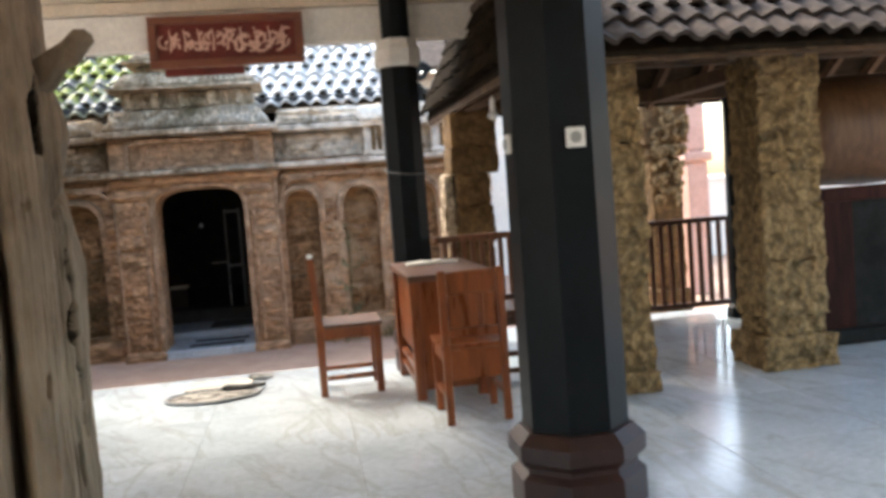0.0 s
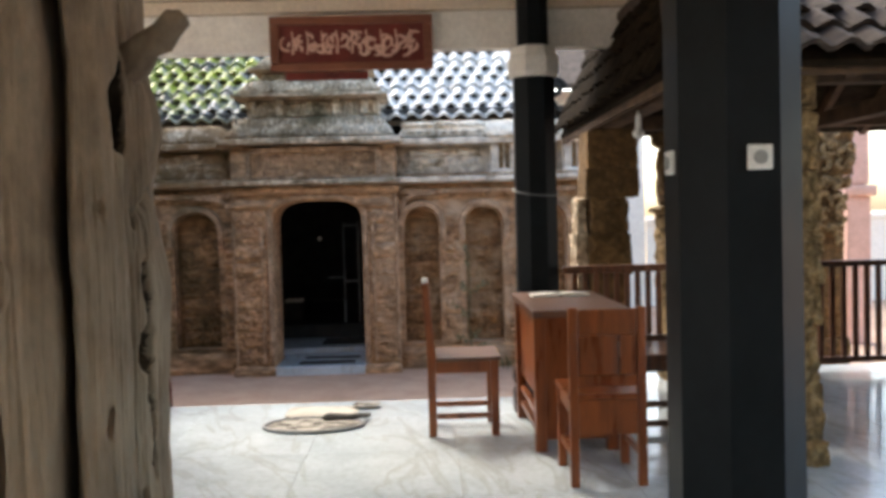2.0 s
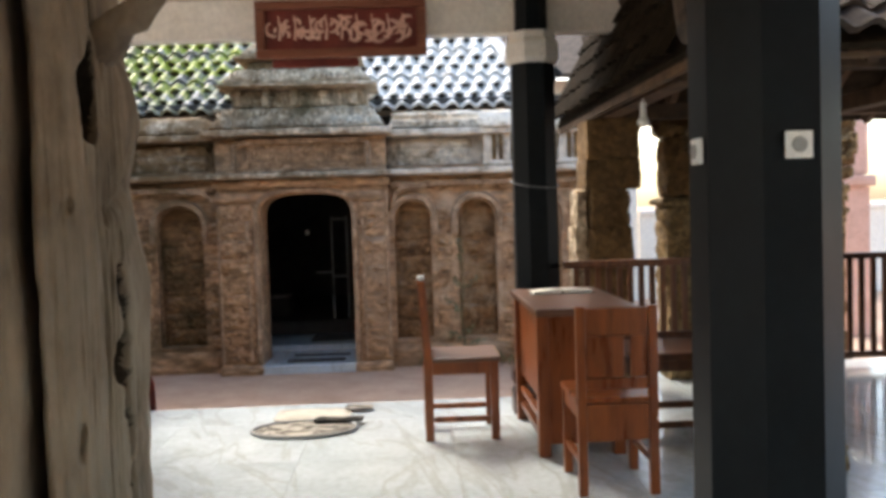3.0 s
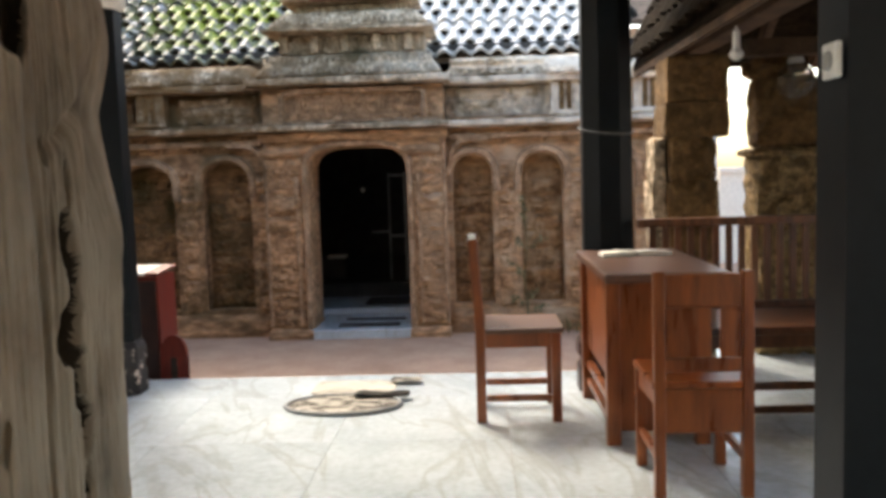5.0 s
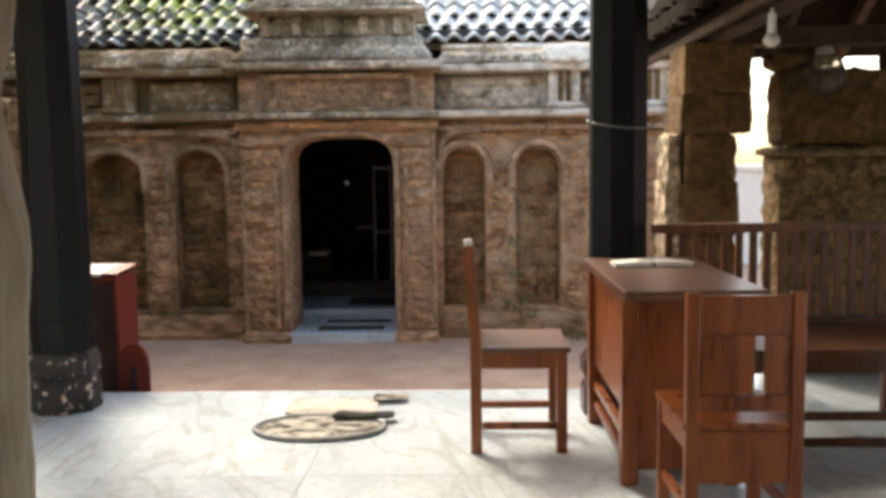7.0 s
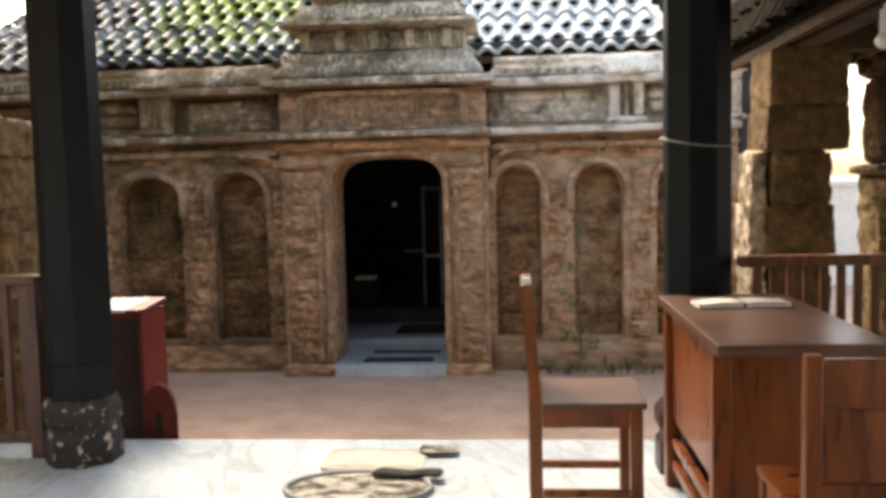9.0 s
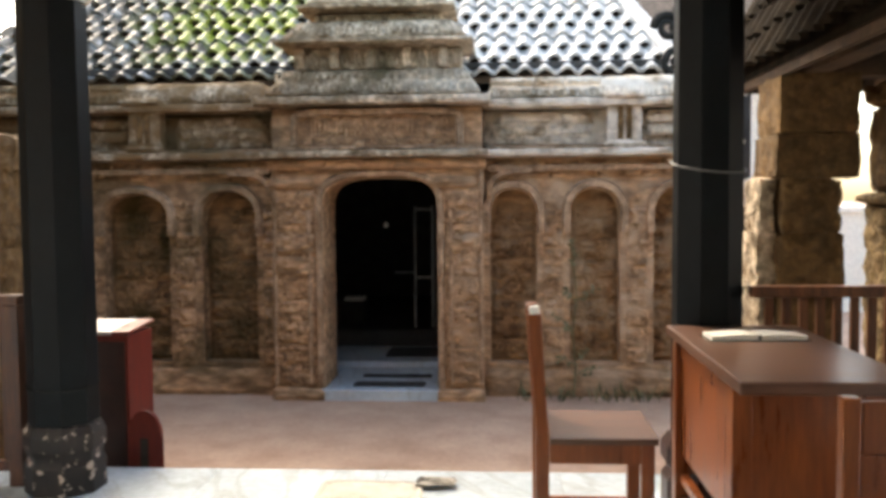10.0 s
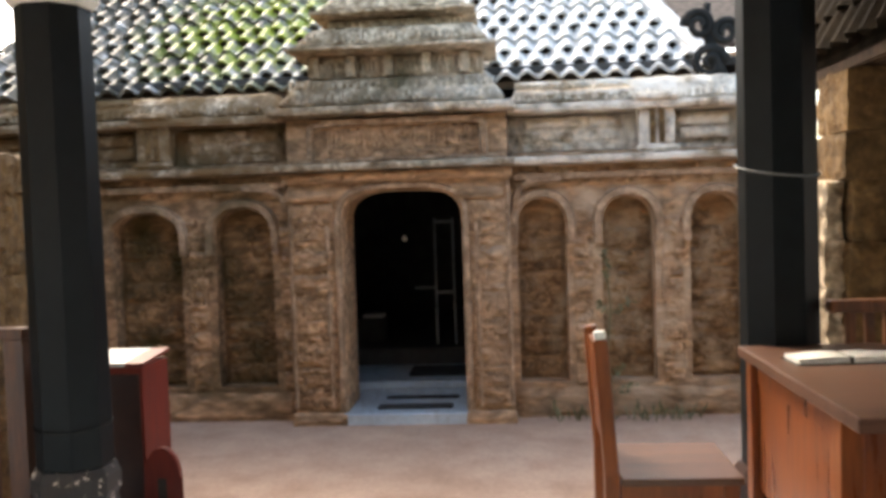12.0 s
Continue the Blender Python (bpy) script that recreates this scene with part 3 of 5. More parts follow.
def stone_roof(name, x0, x1, y0, y1, z0, z1, inset, mat, seed):
    """A hipped stone cap that narrows upwards."""
    bm = rough_block((x0, y0, z0), (x1, y1, z1), 0.07, 0.012, seed)
    for v in bm.verts:
        u = max(0.0, min(1.0, (v.co.z - z0) / (z1 - z0)))
        v.co.y += u * 0.7 * inset * 1.2
        mid = (x0 + x1) / 2
        v.co.x += (mid - v.co.x) / max((x1 - x0) / 2, 0.01) * u * inset
    return part(name, bm, mat, gate)


ledge("cornice", -1.66, 0.05, BAY_Y - 0.16, WALL_Y + 0.2, 1.585, 1.64, PALE_STONE, 1)
ledge("cornice_foot", -1.63, 0.03, BAY_Y - 0.06, BAY_Y - 0.003, 1.50, 1.58, STONE, 2)
ledge("frieze", -1.6, 0.0, BAY_Y, WALL_Y + 0.3, 1.644, 1.97, STONE, 3, amount=0.004)
for x in (-1.585, -0.015):
    part("edge_roll", rough_block((x - 0.018, BAY_Y - 0.035, -0.15), (x + 0.018, BAY_Y - 0.002, 1.49), 0.04, 0.005, x), TAN_STONE, gate)
part("frieze_frame", sweep([(-1.42, 1.68)] + arch(-1.42, -0.17, 1.84, 1.93, 6) + [(-0.17, 1.68)], 0.06, 0.06), TAN_STONE, gate).location = (0, BAY_Y - 0.004, 0)
ledge("upper_cornice", -1.7, 0.06, BAY_Y - 0.19, WALL_Y + 0.3, 1.974, 2.04, PALE_STONE, 4)
stone_roof("lower_cap", -1.66, 0.02, BAY_Y - 0.1, WALL_Y + 0.5, 2.044, 2.26, 0.16, PALE_STONE, 5)
ledge("tier_wall", -1.44, -0.16, BAY_Y + 0.1, WALL_Y + 0.5, 2.262, 2.42, PALE_STONE, 6)
for x in (-1.38, -1.11, -0.835, -0.56, -0.29):
    ledge("tier_post", x - 0.035, x + 0.035, BAY_Y + 0.03, BAY_Y + 0.098, 2.264, 2.42, PALE_STONE, 7 + x, cell=0.04)
ledge("tier_eave", -1.55, -0.06, BAY_Y - 0.17, WALL_Y + 0.5, 2.424, 2.46, PALE_STONE, 8)
stone_roof("middle_cap", -1.52, -0.08, BAY_Y - 0.1, WALL_Y + 0.5, 2.464, 2.62, 0.14, PALE_STONE, 9)
ledge("top_wall", -1.3, -0.3, BAY_Y + 0.18, WALL_Y + 0.5, 2.622, 2.70, PALE_STONE, 10)
ledge("top_eave", -1.4, -0.2, BAY_Y - 0.02, WALL_Y + 0.5, 2.704, 2.74, PALE_STONE, 11)
stone_roof("top_cap", -1.36, -0.24, BAY_Y + 0.04, WALL_Y + 0.5, 2.744, 2.98, 0.22, PALE_STONE, 12)
for side, x0, x1 in (("left", -6.0, -1.604), ("right", 0.004, 1.9)):
    ledge("wing_cornice", x0, x1, WALL_Y - 0.15, WALL_Y + 0.3, 1.585, 1.645, PALE_STONE, 13)
    ledge("wing_frieze", x0, x1, WALL_Y + 0.1, WALL_Y + 0.3, 1.648, 1.95, PALE_STONE, 14, amount=0.006)
    ledge("wing_ledge", x0, x1, WALL_Y - 0.14, WALL_Y + 0.32, 1.954, 2.02, PALE_STONE, 15)
    stone_roof("wing_cap", x0, x1, WALL_Y - 0.05, WALL_Y + 0.4, 2.024, 2.2, 0.1, PALE_STONE, 16)
for x in (-2.62, 1.06, 1.78, -4.4):
    blk = ledge("frieze_block", x - 0.13, x + 0.13, WALL_Y - 0.08, WALL_Y + 0.06, 1.65, 2.03, PALE_STONE, x)
    for dx in (-0.052, 0.012):
        # proud dark strips stand in for the shade of cut slots
        part("block_slot", box((x + dx, WALL_Y - 0.097, 1.71), (x + dx + 0.04, WALL_Y - 0.07, 1.95), 0.004), BROWN_STONE, gate, "dark strip painted for a shaded upright slot")
    part("block_cap", rough_block((x - 0.16, WALL_Y - 0.17, 2.0), (x + 0.16, WALL_Y + 0.05, 2.06), 0.04, 0.006, x + 5), PALE_STONE, gate)
    part("block_foot", rough_block((x - 0.16, WALL_Y - 0.11, 1.652), (x + 0.16, WALL_Y - 0.082, 1.70), 0.04, 0.006, x + 6), PALE_STONE, gate)
for x0, x1 in ((-2.42, -1.68), (0.08, 0.86)):
    part("frieze_panel", rough_block((x0, WALL_Y + 0.05, 1.68), (x1, WALL_Y + 0.098, 1.88), 0.05, 0.006, x0), PALE_STONE, gate)

for x0, x1 in ((-6.0, -1.64), (0.04, 1.9)):
    ledge("string_course", x0, x1, WALL_Y - 0.075, WALL_Y - 0.002, 1.475, 1.525, TAN_STONE, 17, cell=0.04)
    ledge("frieze_foot", x0, x1, WALL_Y - 0.02, WALL_Y + 0.098, 1.647, 1.675, TAN_STONE, 18, cell=0.04, amount=0.006)
ledge("bay_foot", -1.58, -0.02, BAY_Y - 0.05, BAY_Y - 0.002, 1.647, 1.675, TAN_STONE, 19, cell=0.04, amount=0.006)
for x0, x1, y in ((-4.2, -2.8, WALL_Y + 0.05), (-2.42, -1.68, WALL_Y + 0.05), (0.08, 0.86, WALL_Y + 0.05), (-1.38, -0.2, BAY_Y)):
    for i in range(int((x1 - x0) / 0.1)):
        x = x0 + 0.1 * i + 0.03
        part("dentil", box((x, y - 0.014, 1.685), (x + 0.062, y + 0.01, 1.72), 0.006), STONE if y == BAY_Y else PALE_STONE, gate)
for x in (-1.32, -0.24):
    part("jamb_roll", rough_block((x - 0.02, BAY_Y - 0.035, -0.15), (x + 0.02, BAY_Y - 0.002, 1.2), 0.04, 0.005, x), TAN_STONE, gate)

for x, way in ((0.03, 1), (-1.63, -1)):
    pts = [(x + way * 0.015, 1.3), (x + way * 0.02, 1.36), (x + way * 0.05, 1.42), (x + way * 0.11, 1.465), (x + way * 0.2, 1.48), (x + way * 0.34, 1.484)]
    part("bracket", sweep(pts, 0.06, 0.06), TAN_STONE, gate, "curved moulding at the end of the string course").location = (0, WALL_Y - 0.03, 0)

# closed room behind the doorway; near-black surfaces paint its darkness
room = thing("gate_room", pose(0, 0, 0), "dark entrance room behind the stone gateway", "room", kind="structure")
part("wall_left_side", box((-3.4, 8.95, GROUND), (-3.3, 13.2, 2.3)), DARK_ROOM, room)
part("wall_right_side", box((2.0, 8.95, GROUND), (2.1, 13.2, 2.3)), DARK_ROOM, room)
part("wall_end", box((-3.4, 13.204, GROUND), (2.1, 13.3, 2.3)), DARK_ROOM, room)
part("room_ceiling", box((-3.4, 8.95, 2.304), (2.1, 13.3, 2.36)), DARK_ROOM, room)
tagged(part("threshold", box((-1.25, 8.38, GROUND - 0.02), (-0.31, 9.3, -0.17), 0.008), MARBLE), "white marble threshold slab in the doorway", "threshold", kind="structure")
tagged(part("inner_step", box((-1.6, 9.304, GROUND - 0.02), (0.2, 10.1, -0.12), 0.008), MARBLE), "white marble step inside the gateway", "step", kind="structure")
tagged(part("inner_floor", box((-3.3, 10.104, GROUND - 0.02), (2.0, 13.2, 0.03), 0.008), DARK_ROOM), "raised room floor darkened as unlit", "floor", kind="structure")

# ---- roofs ----


def tile_mesh(width, length, rise, lip=0.028):
    bm = bmesh.new()
    n = 6
    prof = [(width * (i / n - 0.5) * 1.08, rise * (0.5 - 0.5 * math.cos(2 * math.pi * (i / n) * 1.0 + 0.6))) for i in range(n + 1)]
    rows = [[bm.verts.new((x, 0, z + lip)) for x, z in prof], [bm.verts.new((x, length, z)) for x, z in prof], [bm.verts.new((x, 0.014, z + lip - 0.034)) for x, z in prof]]
    for a, b in ((0, 1), (2, 0)):
        for i in range(n):
            bm.faces.new((rows[a][i], rows[a][i + 1], rows[b][i + 1], rows[b][i]))
    me = bpy.data.meshes.new("tile")
    bm.to_mesh(me)
    bm.free()
    return me


def tile_slope(roof, mat, m, width, rows, wide, course, rise, keep, margin=None, lip=0.028):
    """Courses of tiles on a slope; m: the middle of the eave, x along it, y up the slope. The first ones are parts, the rest one mesh."""
    me = tile_mesh(wide, course * 1.12, rise, lip)
    me.materials.append(mat)
    rest = bmesh.new()
    count = 0
    for r in range(rows):
        half = width / 2 - (margin(r * course) if margin else 0)
        cols = int(2 * half / wide)
        for c in range(cols):
            x = -cols * wide / 2 + (c + 0.5) * wide
            jitter = pose(x + random.uniform(-0.006, 0.006), r * course + random.uniform(-0.012, 0.012), random.uniform(0, 0.008), random.uniform(-1.5, 1.5), random.uniform(-2, 2), random.uniform(-1.5, 1.5))
            if count < keep:
                ob = new("tile", me)
                ob.parent = roof
                ob.matrix_local = m @ jitter
            else:
                old = len(rest.verts)
                rest.from_mesh(me)
                rest.verts.ensure_lookup_table()
                bmesh.ops.transform(rest, matrix=m @ jitter, verts=rest.verts[old:]) if count < keep + 400 else [setattr(v, "co", (m @ jitter) @ v.co) for v in rest.verts[old:]]
            count += 1
    if len(rest.verts):
        tagged(part("far_tiles", rest, mat, roof), kind="stuff")
    else:
        rest.free()


gate_roof = thing("tiled_roof", pose(0, 0, 0), "grey glazed pantile roof behind the gateway, partly mossy", "roof")
GR = pose(-1.55, 8.94, 2.235, 36)


def slab(corners, thick, bm=None):
    """A flat board over a polygon, thick downwards."""
    bm = bm or bmesh.new()
    a = [bm.verts.new(c) for c in corners]
    b = [bm.verts.new((c[0], c[1], c[2] - thick)) for c in corners]
    bm.faces.new(a)
    bm.faces.new(b[::-1])
    for i in range(len(a)):
        j = (i + 1) % len(a)
        bm.faces.new((a[i], b[i], b[j], a[j]))
    return bm


part("deck", slab([GR @ Vector(c) for c in ((-3.15, 0.05, -0.02), (3.15, 0.05, -0.02), (2.3, 3.4, -0.02), (-2.3, 3.4, -0.02))], 0.05), RAFTER, gate_roof)
tile_slope(gate_roof, TILE_GLAZE, GR, 6.3, 16, 0.165, 0.21, 0.06, 290, lambda d: d * 0.25, lip=0.034)
HIP = [GR @ Vector((3.12 - d * 0.25, d, 0.05)) for d in (0.05, 0.8, 1.6, 2.4, 3.3)]
part("hip_ridge", tube(HIP, 0.075, 10), TILE_GLAZE, gate_roof, "rounded ridge tiles along the hip")


def curled_finial():
    ob = thing("roof_finial", pose(1.5, 8.85, 2.28), "dark curled ornament at the corner of the tiled roof", "roof ornament")
    for x, z, r, flip in ((0.0, 0.02, 0.13, 1), (-0.07, 0.3, 0.11, -1), (0.12, 0.24, 0.1, 1)):
        pts = []
        for i in range(26):
            a = i * 0.42
            k = r * (1 - i / 30)
            pts.append((x + flip * k * math.cos(a), -0.02 - 0.001 * i, z + k * math.sin(a)))
        part("curl", tube(pts, lambda u: 0.036 - 0.016 * u, 8), IRON, ob, smooth=True)
    part("stem", tube([(0.1, 0, -0.12), (0.06, 0, 0.0), (0.02, 0, 0.16), (-0.02, 0, 0.34), (0.0, 0, 0.46)], lambda u: 0.06 - 0.03 * u, 8), IRON, ob, smooth=True)
    return ob


curled_finial()

# ---- side pavilion ----
pavilion = thing("pavilion_roof", pose(0, 0, 0), "low hipped pavilion roof of dark clay tiles on timber rafters", "roof")
PX0, PX1, PY0, PY1, PZ = 1.38, 6.4, 3.72, 7.0, 1.88
PM, HALF = (PY0 + PY1) / 2, (PY1 - PY0) / 2
SLOPE = 34.0
TOP = PZ + HALF * math.tan(radians(SLOPE))
SX, SZ = PX0 + 0.2, PZ + 0.57
# decks take the darkened tile, painting the shade under the roof
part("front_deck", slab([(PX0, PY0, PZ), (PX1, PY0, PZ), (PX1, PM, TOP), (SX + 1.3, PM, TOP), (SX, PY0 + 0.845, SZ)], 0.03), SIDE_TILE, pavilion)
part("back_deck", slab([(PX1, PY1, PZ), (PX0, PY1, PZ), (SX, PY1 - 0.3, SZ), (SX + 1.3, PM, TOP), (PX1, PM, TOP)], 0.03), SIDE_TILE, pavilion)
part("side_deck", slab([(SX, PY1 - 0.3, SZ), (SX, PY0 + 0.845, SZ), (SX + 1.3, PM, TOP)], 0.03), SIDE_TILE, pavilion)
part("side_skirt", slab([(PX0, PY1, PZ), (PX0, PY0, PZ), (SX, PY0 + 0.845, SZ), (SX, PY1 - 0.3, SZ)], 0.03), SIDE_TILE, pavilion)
tile_slope(pavilion, TILE_CLAY, pose((PX0 + PX1) / 2 + 0.1, PY0 - 0.03, PZ + 0.02, SLOPE), 4.9, 9, 0.15, 0.2, 0.042, 200, lambda d: d * 0.2, lip=0.032)
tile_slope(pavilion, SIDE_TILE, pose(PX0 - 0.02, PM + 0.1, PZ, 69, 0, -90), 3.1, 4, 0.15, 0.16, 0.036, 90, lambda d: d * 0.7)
part("hip_ridge", tube([(PX0 + 0.0, PY0, PZ + 0.06), (SX, PY0 + 0.845, SZ + 0.06), (SX + 1.3, PM, TOP + 0.08)], 0.065, 10), TILE_CLAY, pavilion)
part("side_ridge", tube([(SX, PY0 + 0.85, SZ + 0.04), (SX, PY1 - 0.3, SZ + 0.04)], 0.06, 10), TILE_CLAY, pavilion)
part("fascia", box((PX0 + 0.04, PY0 + 0.02, PZ - 0.056), (PX1, PY0 + 0.05, PZ - 0.032), 0.004), RAFTER, pavilion)
part("fascia", box((PX0 + 0.005, PY0 + 0.06, PZ - 0.075), (PX0 + 0.035, PY1, PZ - 0.032), 0.004), RAFTER, pavilion)
part("plate_front", box((1.8, 4.4, PZ + 0.0), (PX1, 4.5, PZ + 0.08), 0.006), RAFTER, pavilion)
part("plate_back", box((1.5, 6.1, PZ - 0.06), (PX1, 6.22, PZ + 0.04), 0.006), RAFTER, pavilion)
part("plate_side", box((1.5, 4.3, PZ - 0.06), (1.62, 6.09, PZ + 0.04), 0.006), RAFTER, pavilion)
part("tie_beam", box((3.05, 4.3, PZ - 0.07), (3.17, 6.09, PZ + 0.03), 0.006), RAFTER, pavilion)
for i in range(12):
    x = PX0 + 0.4 + i * 0.4
    reach = min(x - PX0, HALF) / math.cos(radians(SLOPE)) - 0.05
    part("rafter", box((x - 0.025, 0.06, -0.12), (x + 0.025, reach, -0.036), turn=pose(0, PY0, PZ, SLOPE)), RAFTER, pavilion)
    part("rafter", box((-x - 0.025, 0.06, -0.12), (-x + 0.025, reach, -0.036), turn=pose(0, PY1, PZ, SLOPE, 0, 180)), RAFTER, pavilion)


def carved_pillar(x, y, w, d, h, seed, label, mat=None, relief=0.02):
    ob = thing("carved_pillar", pose(x, y, 0), label, "pillar", "carved stone pillars")
    rng = random.Random(seed)
    z = 0.0
    while z < h - 0.02:
        step = min(rng.choice((0.12, 0.2, 0.28, 0.34)), h - z)
        grow = rng.uniform(-0.012, 0.012) + (0.04 if z < 0.1 else 0)
        part("block", rough_block((-w / 2 - grow, -d / 2 - grow, z), (w / 2 + grow, d / 2 + grow, z + step), 0.032, relief, seed + z, scale=16, worn=0.08), mat or GOLD_STONE, ob)
        z += step
    return ob


carved_pillar(3.14, 4.42, 0.4, 0.36, 2.04, 1, "square ochre stone pillar carved all over, under the pavilion eave")
carved_pillar(1.98, 4.22, 0.32, 0.3, 1.96, 2, "slender ochre stone pillar carved with leaf patterns")
bench_pillar = thing("carved_pillar", pose(1.57, 6.1, 0), "brown-shaded carved stone pillar with a wider head behind the slatted bench", "pillar", "carved stone pillars")
z = 0.0
for k, step in enumerate((0.3, 0.28, 0.24, 0.28, 0.25)):
    part("block", rough_block((-0.165 - 0.01 * (k % 2), -0.17, z), (0.1 + 0.016 * (k % 2), 0.16, z + step), 0.03, 0.016, 30 + k, scale=15, worn=0.12), BROWN_STONE, bench_pillar)
    # paler stone paints the sunlight on the pillar's left edge
    part("edge_block", rough_block((-0.25 - 0.012 * (k % 2), -0.12, z), (-0.18, 0.14, z + step), 0.025, 0.016, 50 + k, scale=18, worn=0.12), PALE_STONE, bench_pillar)
    z += step
for k, step in enumerate((0.2, 0.27)):
    part("head_block", rough_block((-0.2 + 0.015 * k, -0.19, z), (0.17, 0.17, z + step), 0.035, 0.01, 40 + k, scale=13, worn=0.1), BROWN_STONE, bench_pillar)
    z += step
carved_pillar(-2.64, 6.3, 0.4, 0.4, 1.9, 4, "dark ochre carved stone pillar at the hall's outer corner", BROWN_STONE).location.z = GROUND

# ---- furniture ----


def legs(parent, spots, w, top, mat):
    for x, y in spots:
        part("leg", box((x - w / 2, y - w / 2, 0), (x + w / 2, y + w / 2, top), 0.004), mat, parent)


desk = thing("desk", pose(0, 0, 0), "varnished teak desk with end panels and a worn top", "desk")
part("tabletop", box((0.79, 4.29, 0.725), (1.29, 5.38, 0.762), 0.006), GREY_TEAK, desk, "worn grey-brown top with a moulded edge")
part("end_panel", box((0.876, 4.485, 0.06), (1.19, 4.505, 0.72)), TEAK, desk)
part("end_panel", box((0.866, 5.27, 0.2), (1.19, 5.29, 0.72)), TEAK, desk)
legs(desk, ((0.845, 4.5), (1.222, 4.5), (0.835, 5.29), (1.222, 5.29)), 0.06, 0.724, TEAK)
part("side_panel", box((0.83, 4.532, 0.28), (0.845, 5.258, 0.648), 0.003), TEAK, desk)
for z in (0.08, 0.17):
    part("foot_rail", box((0.825, 4.54, z), (0.855, 5.255, z + 0.035), 0.004), TEAK, desk)
part("side_rail", box((0.825, 4.54, 0.65), (0.85, 5.255, 0.722), 0.004), TEAK, desk)

chair = thing("chair", pose(0.25, 4.85, 0), "plain varnished teak chair with a straight plank back", "chair")
part("seat", box((0.054, -0.02, 0.43), (0.42, 0.38, 0.455), 0.006), GREY_TEAK, chair, "worn wooden seat")
LEAN = pose(0.03, 0, 0.44, 0, -3.5)
part("backrest", box((-0.012, 0.037, 0.1), (0.012, 0.323, 0.41), 0.004, turn=LEAN), TEAK, chair)
for y in (0.015, 0.345):
    part("back_leg", box((0.006, y - 0.021, 0), (0.052, y + 0.021, 0.46), 0.005), TEAK, chair)
    part("back_post", box((-0.022, y - 0.02, 0.012), (0.022, y + 0.02, 0.435), 0.006, turn=LEAN), TEAK, chair)
# white tip stands in for the glint on the post's top
part("post_tip", box((-0.018, -0.002, 0.436), (0.018, 0.032, 0.462), 0.006, turn=LEAN), PLASTIC, chair, "white tip painting the glint on the post")
legs(chair, ((0.385, 0.015), (0.385, 0.345)), 0.045, 0.429, TEAK)
for y in (0.015, 0.345):
    part("stretcher", box((0.054, y - 0.012, 0.1), (0.362, y + 0.012, 0.13), 0.003), TEAK, chair)
for y in (0.0, 0.33):
    part("apron", box((0.054, y, 0.36), (0.362, y + 0.025, 0.429), 0.003), TEAK, chair)
part("apron", box((0.37, 0.038, 0.36), (0.395, 0.322, 0.429), 0.003), TEAK, chair)

guest = thing("chair", pose(1.07, 3.87, 0), "varnished teak chair with a panelled back standing at the desk", "chair")
part("seat", box((-0.18, -0.011, 0.4), (0.18, 0.39, 0.425), 0.006), TEAK, guest)
for x in (-0.155, 0.155):
    part("back_post", box((x - 0.02, -0.02, 0), (x + 0.02, 0.02, 0.82), 0.005), TEAK, guest)
    part("stretcher", box((x - 0.012, 0.022, 0.13), (x + 0.012, 0.34, 0.16), 0.003), TEAK, guest)
    part("side_apron", box((x - 0.012, 0.022, 0.33), (x + 0.012, 0.34, 0.399), 0.003), TEAK, guest)
legs(guest, ((-0.155, 0.36), (0.155, 0.36)), 0.04, 0.399, TEAK)
part("top_rail", box((-0.134, -0.014, 0.69), (0.134, 0.014, 0.81), 0.006), TEAK, guest)
part("lower_rail", box((-0.134, -0.014, 0.24), (0.134, 0.014, 0.399), 0.004), TEAK, guest)
part("cross_rail", box((-0.134, -0.012, 0.46), (0.134, 0.012, 0.51), 0.004), TEAK, guest)
part("back_panel", box((-0.132, -0.008, 0.512), (0.03, 0.008, 0.689), 0.003), TEAK, guest)
part("slat", box((0.06, -0.008, 0.512), (0.134, 0.008, 0.689), 0.003), TEAK, guest)

bench = thing("bench", pose(1.12, 4.85, 0), "dark wooden bench with a tall slatted back", "bench")
part("seat", box((0.15, -0.05, 0.4), (1.12, 0.5, 0.44), 0.006), DARK_TEAK, bench)
part("top_rail", box((0.0, 0.53, 0.87), (1.18, 0.59, 0.915), 0.006), BENCH_WOOD, bench)
part("back_rail", box((0.04, 0.54, 0.42), (1.14, 0.58, 0.47), 0.006), DARK_TEAK, bench)
for i in range(17):
    x = 0.06 + i * 0.066
    part("slat", box((x, 0.548, 0.472), (x + 0.033, 0.572, 0.868), 0.003), BENCH_WOOD, bench)
legs(bench, ((0.18, -0.02), (1.09, -0.02), (0.18, 0.56), (1.12, 0.56)), 0.05, 0.399, DARK_TEAK)
for z in (0.03, 0.14):
    part("stretcher", box((0.206, -0.035, z), (1.064, -0.01, z + 0.035), 0.003), DARK_TEAK, bench)
part("apron", box((0.206, -0.04, 0.34), (1.064, -0.015, 0.399), 0.003), DARK_TEAK, bench)

bar_rng = random.Random(5)
sign = thing("sign_board", pose(-0.167, 5.51, 2.35), "red wooden board with pale carved calligraphy hanging at the beam", "sign")
part("backing", box((-0.5, -0.004, -0.16), (0.5, 0.02, 0.16)), SIGN_RED, sign)
for z in (-0.145, 0.145):
    part("frame_rail", box((-0.51, -0.04, z - 0.026), (0.51, -0.005, z + 0.026), 0.007), SIGN_FRAME, sign)
for x in (-0.482, 0.482):
    part("frame_stile", box((x - 0.028, -0.038, -0.118), (x + 0.028, -0.005, 0.118), 0.007), SIGN_FRAME, sign)
part("lower_board", box((-0.42, -0.012, -0.225), (0.1, 0.012, -0.172), 0.006), SIGN_RED, sign)
